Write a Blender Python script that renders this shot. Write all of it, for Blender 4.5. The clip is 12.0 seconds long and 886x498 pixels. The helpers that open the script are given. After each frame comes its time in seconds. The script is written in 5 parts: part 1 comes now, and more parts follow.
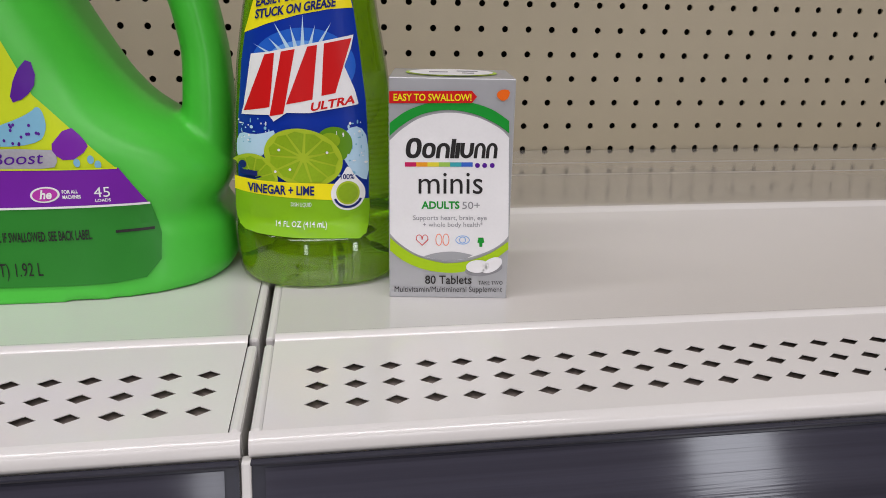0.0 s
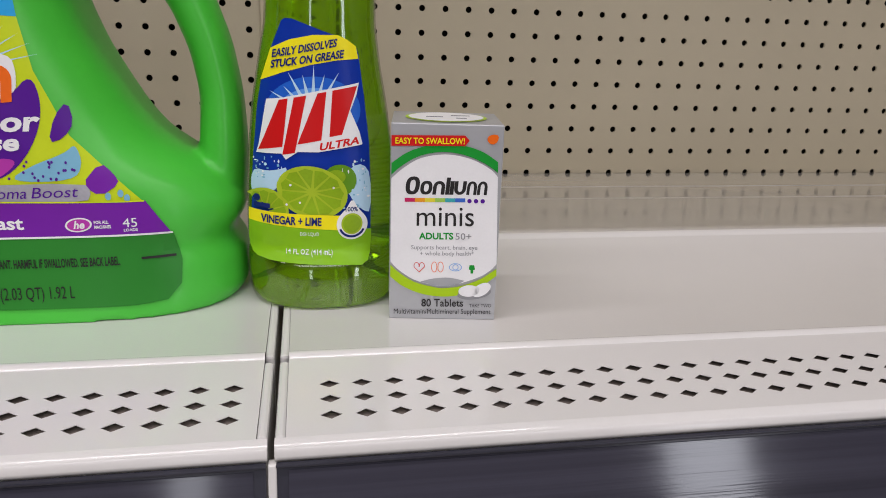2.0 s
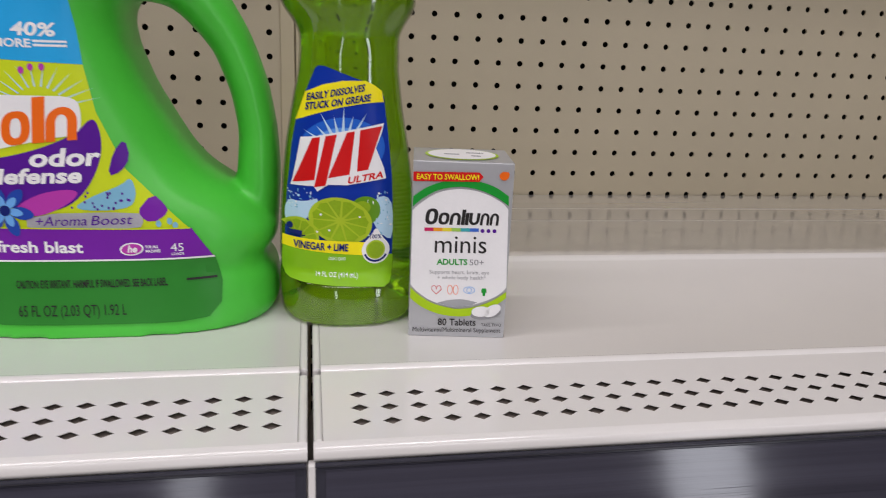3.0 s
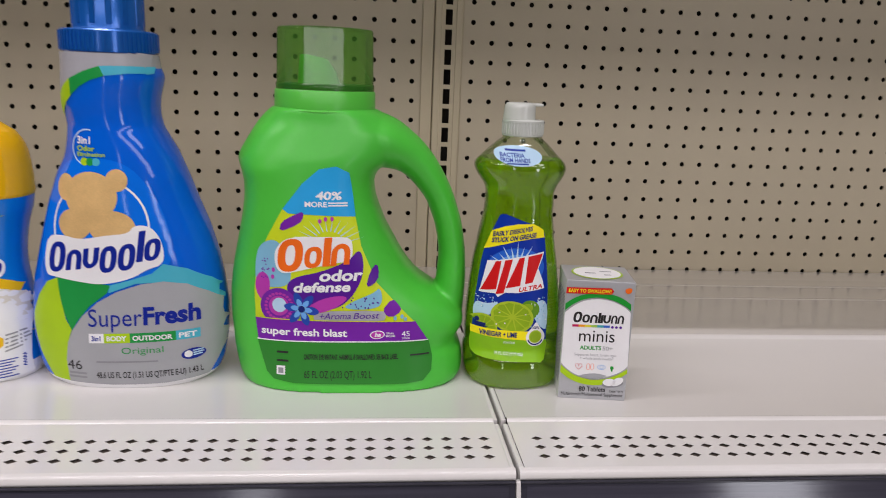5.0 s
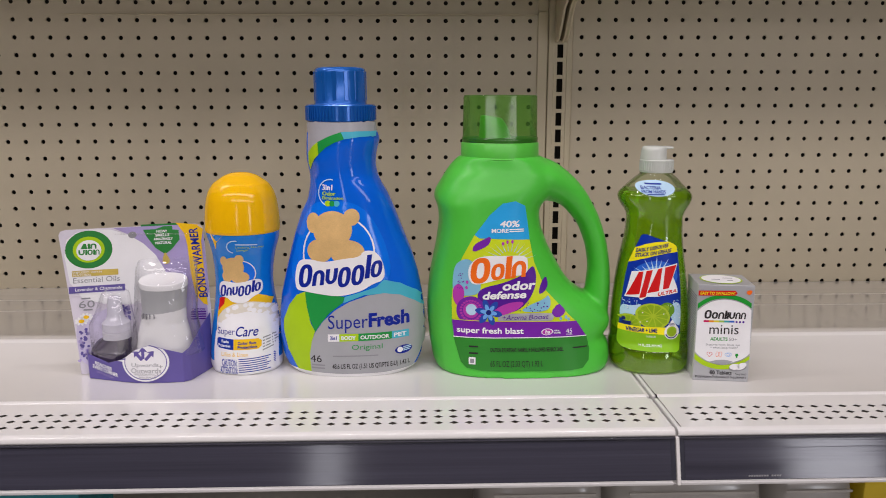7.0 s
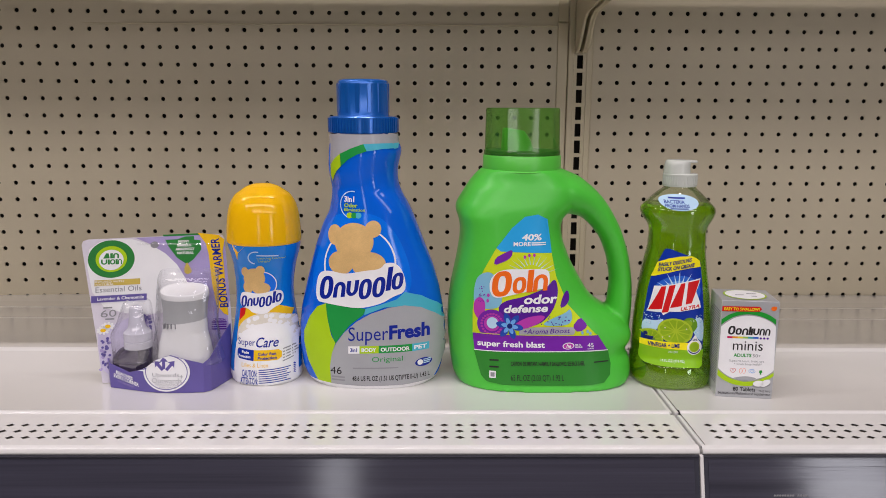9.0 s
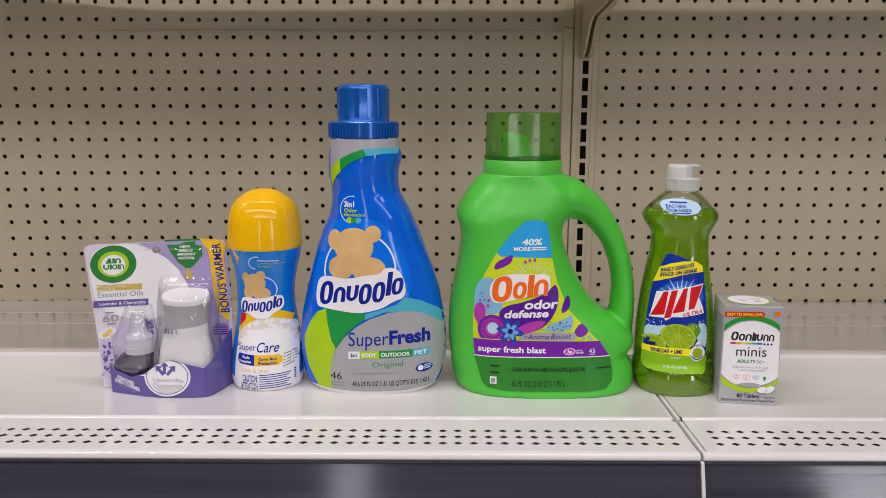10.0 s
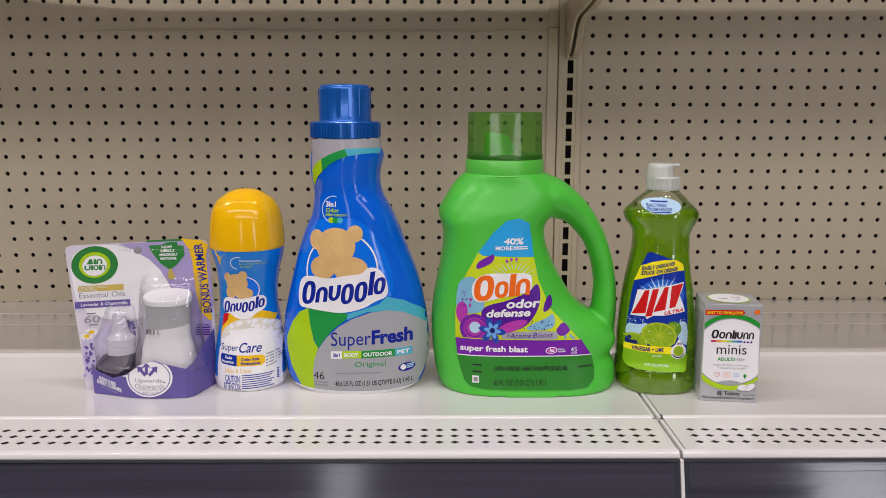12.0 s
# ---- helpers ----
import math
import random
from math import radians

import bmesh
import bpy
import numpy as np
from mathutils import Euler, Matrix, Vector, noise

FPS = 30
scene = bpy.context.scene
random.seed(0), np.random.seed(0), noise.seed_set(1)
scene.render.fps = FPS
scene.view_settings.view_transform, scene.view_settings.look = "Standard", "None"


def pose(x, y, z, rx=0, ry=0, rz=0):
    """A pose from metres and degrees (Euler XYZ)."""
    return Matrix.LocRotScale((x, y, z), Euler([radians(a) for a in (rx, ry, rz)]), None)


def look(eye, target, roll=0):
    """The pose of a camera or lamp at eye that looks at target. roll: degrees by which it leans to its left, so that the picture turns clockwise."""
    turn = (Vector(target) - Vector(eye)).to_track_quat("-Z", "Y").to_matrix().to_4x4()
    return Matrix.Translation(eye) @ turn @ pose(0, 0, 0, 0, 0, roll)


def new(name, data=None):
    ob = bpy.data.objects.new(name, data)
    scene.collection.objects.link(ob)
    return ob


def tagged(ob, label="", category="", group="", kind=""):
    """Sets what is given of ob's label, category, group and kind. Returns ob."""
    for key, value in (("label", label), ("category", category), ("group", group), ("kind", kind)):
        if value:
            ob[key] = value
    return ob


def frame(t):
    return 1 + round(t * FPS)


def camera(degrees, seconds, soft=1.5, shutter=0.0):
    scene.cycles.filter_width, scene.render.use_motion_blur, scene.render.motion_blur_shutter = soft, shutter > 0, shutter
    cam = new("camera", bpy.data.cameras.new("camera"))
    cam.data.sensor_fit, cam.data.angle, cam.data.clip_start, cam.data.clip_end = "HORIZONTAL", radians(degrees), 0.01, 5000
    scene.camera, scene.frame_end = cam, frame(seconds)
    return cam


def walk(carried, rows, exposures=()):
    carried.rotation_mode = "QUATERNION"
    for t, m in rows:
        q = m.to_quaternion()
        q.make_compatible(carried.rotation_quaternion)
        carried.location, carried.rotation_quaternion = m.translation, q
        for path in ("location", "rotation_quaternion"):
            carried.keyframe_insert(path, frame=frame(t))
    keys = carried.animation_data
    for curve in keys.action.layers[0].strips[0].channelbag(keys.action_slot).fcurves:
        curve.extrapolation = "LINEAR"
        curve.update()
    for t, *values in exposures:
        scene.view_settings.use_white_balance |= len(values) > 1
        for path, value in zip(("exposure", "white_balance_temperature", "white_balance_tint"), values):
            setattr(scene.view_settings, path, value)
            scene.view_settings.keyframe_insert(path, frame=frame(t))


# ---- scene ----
cam = camera(61.49, 12.0, soft=0.9, shutter=0.4)
PATH = [
    (0, (-0.01111, -0.79467, 0.11893), (0.13971, 0.14584, -0.18551), 1.11),
    (0.5, (-0.01154, -0.79783, 0.12253), (0.14857, 0.14020, -0.18483), 1.48),
    (1, (-0.01211, -0.80179, 0.12814), (0.15501, 0.13673, -0.17395), 1.63),
    (1.5, (-0.01668, -0.81123, 0.13166), (0.15612, 0.12854, -0.16324), 1.72),
    (2, (-0.02358, -0.82515, 0.13580), (0.15495, 0.11583, -0.15178), 1.93),
    (2.5, (-0.02839, -0.84039, 0.14103), (0.14999, 0.10304, -0.13846), 2.05),
    (3, (-0.03674, -0.85741, 0.15287), (0.13884, 0.08845, -0.12013), 2.47),
    (3.5, (-0.07166, -0.90153, 0.17342), (0.09217, 0.04868, -0.09164), 2.63),
    (3.7, (-0.08542, -0.91931, 0.17932), (0.07262, 0.03276, -0.08256), 2.70),
    (5.5, (-0.14003, -1.06522, 0.25034), (-0.06932, -0.09124, 0.03503), 1.98),
    (6, (-0.15652, -1.13213, 0.25217), (-0.11179, -0.15462, 0.04606), 1.39),
    (6.5, (-0.20440, -1.15867, 0.26068), (-0.17445, -0.17952, 0.05975), 0.54),
    (7, (-0.24349, -1.15949, 0.26139), (-0.21515, -0.17906, 0.06659), -0.03),
    (7.5, (-0.25724, -1.15269, 0.26176), (-0.22550, -0.17170, 0.07031), -0.41),
    (9.5, (-0.24703, -1.15635, 0.26735), (-0.24367, -0.17301, 0.08562), 0.38),
    (10, (-0.23974, -1.15423, 0.26400), (-0.24558, -0.16996, 0.08744), 0.08),
    (10.5, (-0.23576, -1.15041, 0.26166), (-0.24492, -0.16610, 0.08547), -0.08),
    (11, (-0.23175, -1.15747, 0.26506), (-0.23771, -0.17303, 0.08947), -0.09),
    (11.5, (-0.23134, -1.15495, 0.26604), (-0.23138, -0.17060, 0.08980), -0.11),
    (12, (-0.22991, -1.15570, 0.26435), (-0.22560, -0.17155, 0.08708), -0.01),
]
walk(cam, [(t, look(eye, target, roll)) for t, eye, target, roll in PATH],
     [(0.0, -0.12, 6290, 16), (3.0, -0.14, 6290, 17), (5.5, -0.13, 6370, 19), (6.5, -0.08, 6410, 19), (12.0, -0.08, 6410, 19)])

# world and lights: a shop hall with strip lamps that run along the aisle
world = bpy.data.worlds.new("hall_air")
scene.world = world
world.use_nodes = True
world.node_tree.nodes["Background"].inputs[0].default_value = (1.0, 0.95, 0.9, 1)
world.node_tree.nodes["Background"].inputs[1].default_value = 0.03


def strip_lamp(x, y, length, width, power, colour=(1.0, 0.955, 0.925)):
    data = bpy.data.lights.new("strip_light", "AREA")
    data.shape, data.size, data.size_y, data.energy, data.color = "RECTANGLE", length, width, power, colour
    ob = new("strip_light", data)
    ob.location = (x, y, 2.18)
    return ob


strip_lamp(-1.15, -0.86, 3.8, 0.04, 41)
strip_lamp(-0.5, -2.9, 6.0, 0.9, 86)
strip_lamp(1.2, -5.2, 7.0, 1.2, 108)


def shop_window(x, width, power):
    """Daylight through a glazed front at the far end of the hall."""
    data = bpy.data.lights.new("window_light", "AREA")
    data.shape, data.size, data.size_y, data.energy, data.color = "RECTANGLE", width, 3.0, power, (0.95, 0.98, 1.0)
    ob = new("window_light", data)
    ob.matrix_world = pose(x, -10.9, 0.6, -90, 0, 180)
    return ob


shop_window(5.7, 1.3, 66)
shop_window(-1.6, 0.5, 17)

# ---- materials ----
MATS = {}


def links(name):
    m = bpy.data.materials.new(name)
    m.use_nodes = True
    return m, m.node_tree, m.node_tree.nodes["Principled BSDF"]


def surface(name, colour, rough=0.4, vary=0.06, scale=25.0, bump=0.0, fine=400.0, metal=0.0, coat=0.0, stretch=(1, 1, 1)):
    """Painted or printed surface: a base colour, blotches and grain at two scales, and fine relief."""
    if name in MATS:
        return MATS[name]
    m, tree, shader = links(name)
    n, l = tree.nodes, tree.links
    where = n.new("ShaderNodeTexCoord")
    turn = n.new("ShaderNodeMapping")
    turn.inputs["Scale"].default_value = stretch
    l.new(where.outputs["Object"], turn.inputs["Vector"])
    big, small = n.new("ShaderNodeTexNoise"), n.new("ShaderNodeTexNoise")
    big.inputs["Scale"].default_value, small.inputs["Scale"].default_value = scale, fine
    big.inputs["Detail"].default_value, small.inputs["Detail"].default_value = 4, 2
    for tex in (big, small):
        l.new(turn.outputs[0], tex.inputs["Vector"])
    blend = n.new("ShaderNodeMath")
    blend.operation = "MULTIPLY_ADD"
    l.new(small.outputs[0], blend.inputs[0])
    blend.inputs[1].default_value = 0.35
    l.new(big.outputs[0], blend.inputs[2])
    ramp = n.new("ShaderNodeMapRange")
    ramp.inputs[1].default_value, ramp.inputs[2].default_value = 0.35, 1.0
    ramp.inputs[3].default_value, ramp.inputs[4].default_value = 1 - vary, 1 + vary
    l.new(blend.outputs[0], ramp.inputs[0])
    tint = n.new("ShaderNodeVectorMath")
    tint.operation = "SCALE"
    tint.inputs[0].default_value = colour[:3]
    l.new(ramp.outputs[0], tint.inputs["Scale"])
    l.new(tint.outputs[0], shader.inputs["Base Color"])
    gloss = n.new("ShaderNodeMapRange")
    gloss.inputs[3].default_value, gloss.inputs[4].default_value = max(0.02, rough - 0.06), rough + 0.06
    l.new(big.outputs[0], gloss.inputs[0])
    l.new(gloss.outputs[0], shader.inputs["Roughness"])
    shader.inputs["Metallic"].default_value = metal
    shader.inputs["Coat Weight"].default_value = coat
    shader.inputs["Coat Roughness"].default_value = 0.09
    if bump:
        relief = n.new("ShaderNodeBump")
        relief.inputs["Strength"].default_value, relief.inputs["Distance"].default_value = bump, 0.001
        l.new(blend.outputs[0], relief.inputs["Height"])
        l.new(relief.outputs[0], shader.inputs["Normal"])
        l.new(relief.outputs[0], shader.inputs["Coat Normal"])
    MATS[name] = m
    return m


def clear(name, tint, gloss=0.12, rough=0.06, body=0.0, body_colour=(0.8, 0.8, 0.8), wave=0.0):
    """Thin clear plastic: what is behind shows through, tinted, under a glossy skin; body adds a milky share."""
    m, tree, shader = links(name)
    n, l = tree.nodes, tree.links
    n.remove(shader)
    out = n["Material Output"]
    pass_on, skin, milk = n.new("ShaderNodeBsdfTransparent"), n.new("ShaderNodeBsdfGlossy"), n.new("ShaderNodeBsdfDiffuse")
    pass_on.inputs[0].default_value = (*tint, 1)
    skin.inputs["Roughness"].default_value = rough
    milk.inputs[0].default_value = (*body_colour, 1)
    if wave:
        ripple, relief, where = n.new("ShaderNodeTexNoise"), n.new("ShaderNodeBump"), n.new("ShaderNodeTexCoord")
        ripple.inputs["Scale"].default_value = 70.0
        relief.inputs["Strength"].default_value, relief.inputs["Distance"].default_value = wave, 0.003
        l.new(where.outputs["Object"], ripple.inputs["Vector"])
        l.new(ripple.outputs[0], relief.inputs["Height"])
        l.new(relief.outputs[0], skin.inputs["Normal"])
    edge = n.new("ShaderNodeLayerWeight")
    edge.inputs[0].default_value = 0.15
    share = n.new("ShaderNodeMath")
    share.operation = "MULTIPLY_ADD"
    share.inputs[1].default_value, share.inputs[2].default_value = 0.6, gloss * 0.4
    l.new(edge.outputs["Fresnel"], share.inputs[0])
    a, b = n.new("ShaderNodeMixShader"), n.new("ShaderNodeMixShader")
    a.inputs[0].default_value = body
    l.new(pass_on.outputs[0], a.inputs[1])
    l.new(milk.outputs[0], a.inputs[2])
    l.new(share.outputs[0], b.inputs[0])
    l.new(a.outputs[0], b.inputs[1])
    l.new(skin.outputs[0], b.inputs[2])
    l.new(b.outputs[0], out.inputs[0])
    return m


def liquid(name, colour, rough=0.0, ior=1.34, clarity=1.0):
    m, tree, shader = links(name)
    shader.inputs["Base Color"].default_value = (*colour, 1)
    shader.inputs["Transmission Weight"].default_value = clarity
    shader.inputs["Roughness"].default_value = rough
    shader.inputs["IOR"].default_value = ior
    return m


SHELF_WHITE = surface("shelf_enamel", (0.73, 0.717, 0.695), 0.15, 0.03, 6, 0.03, 900)
DECK_WHITE = surface("deck_enamel", (0.77, 0.753, 0.735), 0.14, 0.03, 6, 0.02, 900, coat=1.0)
PEG = surface("pegboard_enamel", (0.555, 0.49, 0.352), 0.42, 0.05, 5, 0.05, 700)
UPRIGHT = surface("upright_enamel", (0.58, 0.51, 0.35), 0.38, 0.05, 8, 0.05, 700)
# near-black colour in place of the shade inside peg holes and slots
HOLE_SHADE = surface("hole_shade", (0.045, 0.038, 0.03), 0.8)
# brown-grey set to the shaded inside of the lozenge holes
SHADED_STEEL = surface("bare_steel", (0.19, 0.16, 0.14), 0.6, 0.1, 40)
RAIL = surface("rail_plastic", (0.049, 0.048, 0.068), 0.11, 0.3, 90, 0.22, 620, coat=0.6, stretch=(0.012, 1, 1))
RAIL_FRAME = surface("rail_frame", (0.034, 0.034, 0.048), 0.22, 0.1, 60)
RAIL_EDGE = surface("rail_lip", (0.62, 0.61, 0.6), 0.25, 0.05, 30, stretch=(0.05, 1, 1))
CLEAR = clear("clear_plastic", (0.97, 0.97, 0.97), 0.25, 0.05)
BLISTER = clear("blister_plastic", (0.985, 0.985, 0.99), 0.2, 0.05, wave=0.5)


def ink(name, colour, rough=0.3, vary=0.05, **more):
    m = surface("ink_" + name, colour, rough, vary, 40, 0.0, 900, **more)
    m.node_tree.nodes["Principled BSDF"].inputs["Specular IOR Level"].default_value = 0.5 if rough < 0.2 else 0.22
    return m


WHITE = ink("white", (0.89, 0.89, 0.9))
NAVY = ink("navy", (0.01, 0.02, 0.16))
BLUE = ink("blue", (0.005, 0.035, 0.36))
SKY = ink("sky", (0.16, 0.42, 0.85))
PALE = ink("pale_blue", (0.5, 0.72, 0.9))
YELLOW = ink("yellow", (0.97, 0.84, 0.01))
RED = ink("red", (0.66, 0.012, 0.012))
LIME = ink("lime", (0.27, 0.44, 0.012), 0.3, 0.2)
LIME_RIM = ink("lime_rim", (0.42, 0.56, 0.025))
LIME_DARK = ink("lime_dark", (0.12, 0.3, 0.01))
LABEL_GREEN = ink("label_green", (0.24, 0.52, 0.01))
BLACK = ink("black", (0.028, 0.026, 0.026))
GREY = ink("grey", (0.3, 0.3, 0.32))

# ---- mesh helpers ----
ORIGIN = {}


def thing(name, at, label, category, group="", kind="", nudge=(0.0, 0.0), size=1.0):
    """An Empty at the base of a thing; nudge shifts the whole thing over its support, size scales it."""
    ob = new(name)
    ob.empty_display_size = 0.02
    ob.location = (at[0] + nudge[0], at[1] + nudge[1], at[2])
    ob.scale = (size, size, size)
    ORIGIN[ob] = Vector(at)
    return tagged(ob, label, category, group, kind)


def part(name, bm, material, parent=None, label="", smooth=False):
    """One mesh object, in world metres, under a thing or a part."""
    origin = ORIGIN.get(parent, Vector((0, 0, 0)))
    bm.transform(Matrix.Translation(-origin))
    me = bpy.data.meshes.new(name)
    bm.to_mesh(me)
    bm.free()
    for m in material if isinstance(material, (list, tuple)) else [material]:
        me.materials.append(m)
    if smooth:
        me.polygons.foreach_set("use_smooth", [True] * len(me.polygons))
        me.set_sharp_from_angle(angle=radians(38))
    ob = new(name, me)
    ORIGIN[ob] = origin
    if parent:
        ob.parent = parent
    return tagged(ob, label)


def box(x0, x1, y0, y1, z0, z1, bevel=0.0, segments=2):
    bm = bmesh.new()
    bmesh.ops.create_cube(bm, size=1)
    bm.transform(Matrix.Translation(((x0 + x1) / 2, (y0 + y1) / 2, (z0 + z1) / 2)) @ Matrix.Diagonal((x1 - x0, y1 - y0, z1 - z0, 1)))
    if bevel:
        bmesh.ops.bevel(bm, geom=bm.edges[:], offset=bevel, segments=segments, profile=0.5, affect="EDGES")
    return bm


def join(*several):
    out = bmesh.new()
    for bm in several:
        me = bpy.data.meshes.new("tmp")
        bm.to_mesh(me)
        bm.free()
        out.from_mesh(me)
        bpy.data.meshes.remove(me)
    return out


def resample(rows, count, passes=2):
    """Even steps along a profile (z first), softened."""
    rows = np.array(rows, float)
    run = np.r_[0, np.cumsum(np.hypot(np.diff(rows[:, 0]), np.abs(np.diff(rows[:, 2]))))]
    s = np.linspace(0, run[-1], count)
    out = np.stack([np.interp(s, run, c) for c in rows.T], 1)
    for _ in range(passes):
        out[1:-1] = 0.25 * out[:-2] + 0.5 * out[1:-1] + 0.25 * out[2:]
    return out


def loft(rows, sides=64, caps=True):
    """A body from rows of (z, cx, half width, half depth, cy, power) superellipses."""
    bm = bmesh.new()
    rings = []
    for z, cx, w, d, cy, p in rows:
        ring = []
        for k in range(sides):
            a = 2 * math.pi * k / sides
            c, s = math.cos(a), math.sin(a)
            ring.append(bm.verts.new((cx + w * math.copysign(abs(c) ** (2 / p), c), cy + d * math.copysign(abs(s) ** (2 / p), s), z)))
        rings.append(ring)
    for a, b in zip(rings, rings[1:]):
        for k in range(sides):
            bm.faces.new((a[k], a[(k + 1) % sides], b[(k + 1) % sides], b[k]))
    if caps:
        bm.faces.new(rings[0][::-1])
        bm.faces.new(rings[-1])
    return bm


def turned(x, y, profile, sides=48):
    """A round body from (radius, z) pairs."""
    return loft([(z, x, max(r, 1e-5), max(r, 1e-5), y, 2) for r, z in profile], sides)


def tube(points, radii, depth=1.0, sides=20):
    """A bent bar in the x-z plane at given y through (x, y, z) points; depth scales it in y."""
    bm = bmesh.new()
    rings = []
    pts = [Vector([float(c) for c in p]) for p in points]
    for k, p in enumerate(pts):
        t = (pts[min(k + 1, len(pts) - 1)] - pts[max(k - 1, 0)]).normalized()
        across = t.cross(Vector((0, 1, 0))).normalized()
        ring = [bm.verts.new(p + float(radii[k]) * (math.cos(a) * across + depth * math.sin(a) * Vector((0, 1, 0)))) for a in (2 * math.pi * i / sides for i in range(sides))]
        rings.append(ring)
    for a, b in zip(rings, rings[1:]):
        for k in range(sides):
            bm.faces.new((a[k], a[(k + 1) % sides], b[(k + 1) % sides], b[k]))
    bm.faces.new(rings[0][::-1])
    bm.faces.new(rings[-1])
    bmesh.ops.recalc_face_normals(bm, faces=bm.faces[:])
    return bm


def perforated(cells, place, depth):
    """A sheet made of rectangular cells, each with a hole through it. cells: (u, v, half u, half v, hole points); place(u, v, d) gives the vertex."""
    verts, faces = [], []

    def add(u, v, d=0.0):
        verts.append(place(u, v, d))
        return len(verts) - 1

    for u, v, hu, hv, hole in cells:
        corners = [(-hu, -hv), (hu, -hv), (hu, hv), (-hu, hv)]
        if not hole:
            faces.append([add(u + a, v + b) for a, b in corners])
            continue
        outer = [add(u + a, v + b) for a, b in corners]
        inner = [add(u + a, v + b) for a, b in hole]
        deep = [add(u + a, v + b, depth) for a, b in hole]
        ko, ki = len(outer), len(inner)
        ao = [math.atan2(b / hv, a / hu) % (2 * math.pi) for a, b in corners]
        ai = [math.atan2(b / hv, a / hu) % (2 * math.pi) for a, b in hole]
        so, si = int(np.argmin(ao)), int(np.argmin(ai))
        i = j = 0
        while i < ko or j < ki:
            po, pi = outer[(so + i) % ko], inner[(si + j) % ki]
            no = ao[(so + i + 1) % ko] + (2 * math.pi if so + i + 1 >= so + ko else 0)
            ni = ai[(si + j + 1) % ki] + (2 * math.pi if j + 1 >= ki else 0)
            if j >= ki or (i < ko and no <= ni):
                faces.append([po, outer[(so + i + 1) % ko], pi])
                i += 1
            else:
                faces.append([pi, po, inner[(si + j + 1) % ki]])
                j += 1
        for k in range(ki):
            faces.append([inner[k], inner[(k + 1) % ki], deep[(k + 1) % ki], deep[k]])
    me = bpy.data.meshes.new("sheet")
    me.from_pydata(verts, [], faces)
    bm = bmesh.new()
    bm.from_mesh(me)
    bpy.data.meshes.remove(me)
    return bm


# ---- printed art ----
from mathutils.bvhtree import BVHTree

WORDS = {}


def words(text, bold=0.0):
    """The outline mesh of a text, in a unit box: (vertices, faces)."""
    if (text, bold) not in WORDS:
        data = bpy.data.curves.new("words", "FONT")
        data.body, data.offset, data.resolution_u = text, bold, 3
        ob = new("words", data)
        me = bpy.data.meshes.new_from_object(ob)
        pts = np.array([v.co[:2] for v in me.vertices])
        lo, hi = pts.min(0), pts.max(0)
        WORDS[text, bold] = ((pts - lo) / (hi - lo), [tuple(f.vertices) for f in me.polygons])
        bpy.data.objects.remove(ob)
        bpy.data.curves.remove(data)
        bpy.data.meshes.remove(me)
    return WORDS[text, bold]


def spot(units, u, v):
    """Label units to metres across and up."""
    return np.array(units) @ (u, v, 1.0, u * v * 1e-3, v * v * 1e-3, u * u * 1e-3)


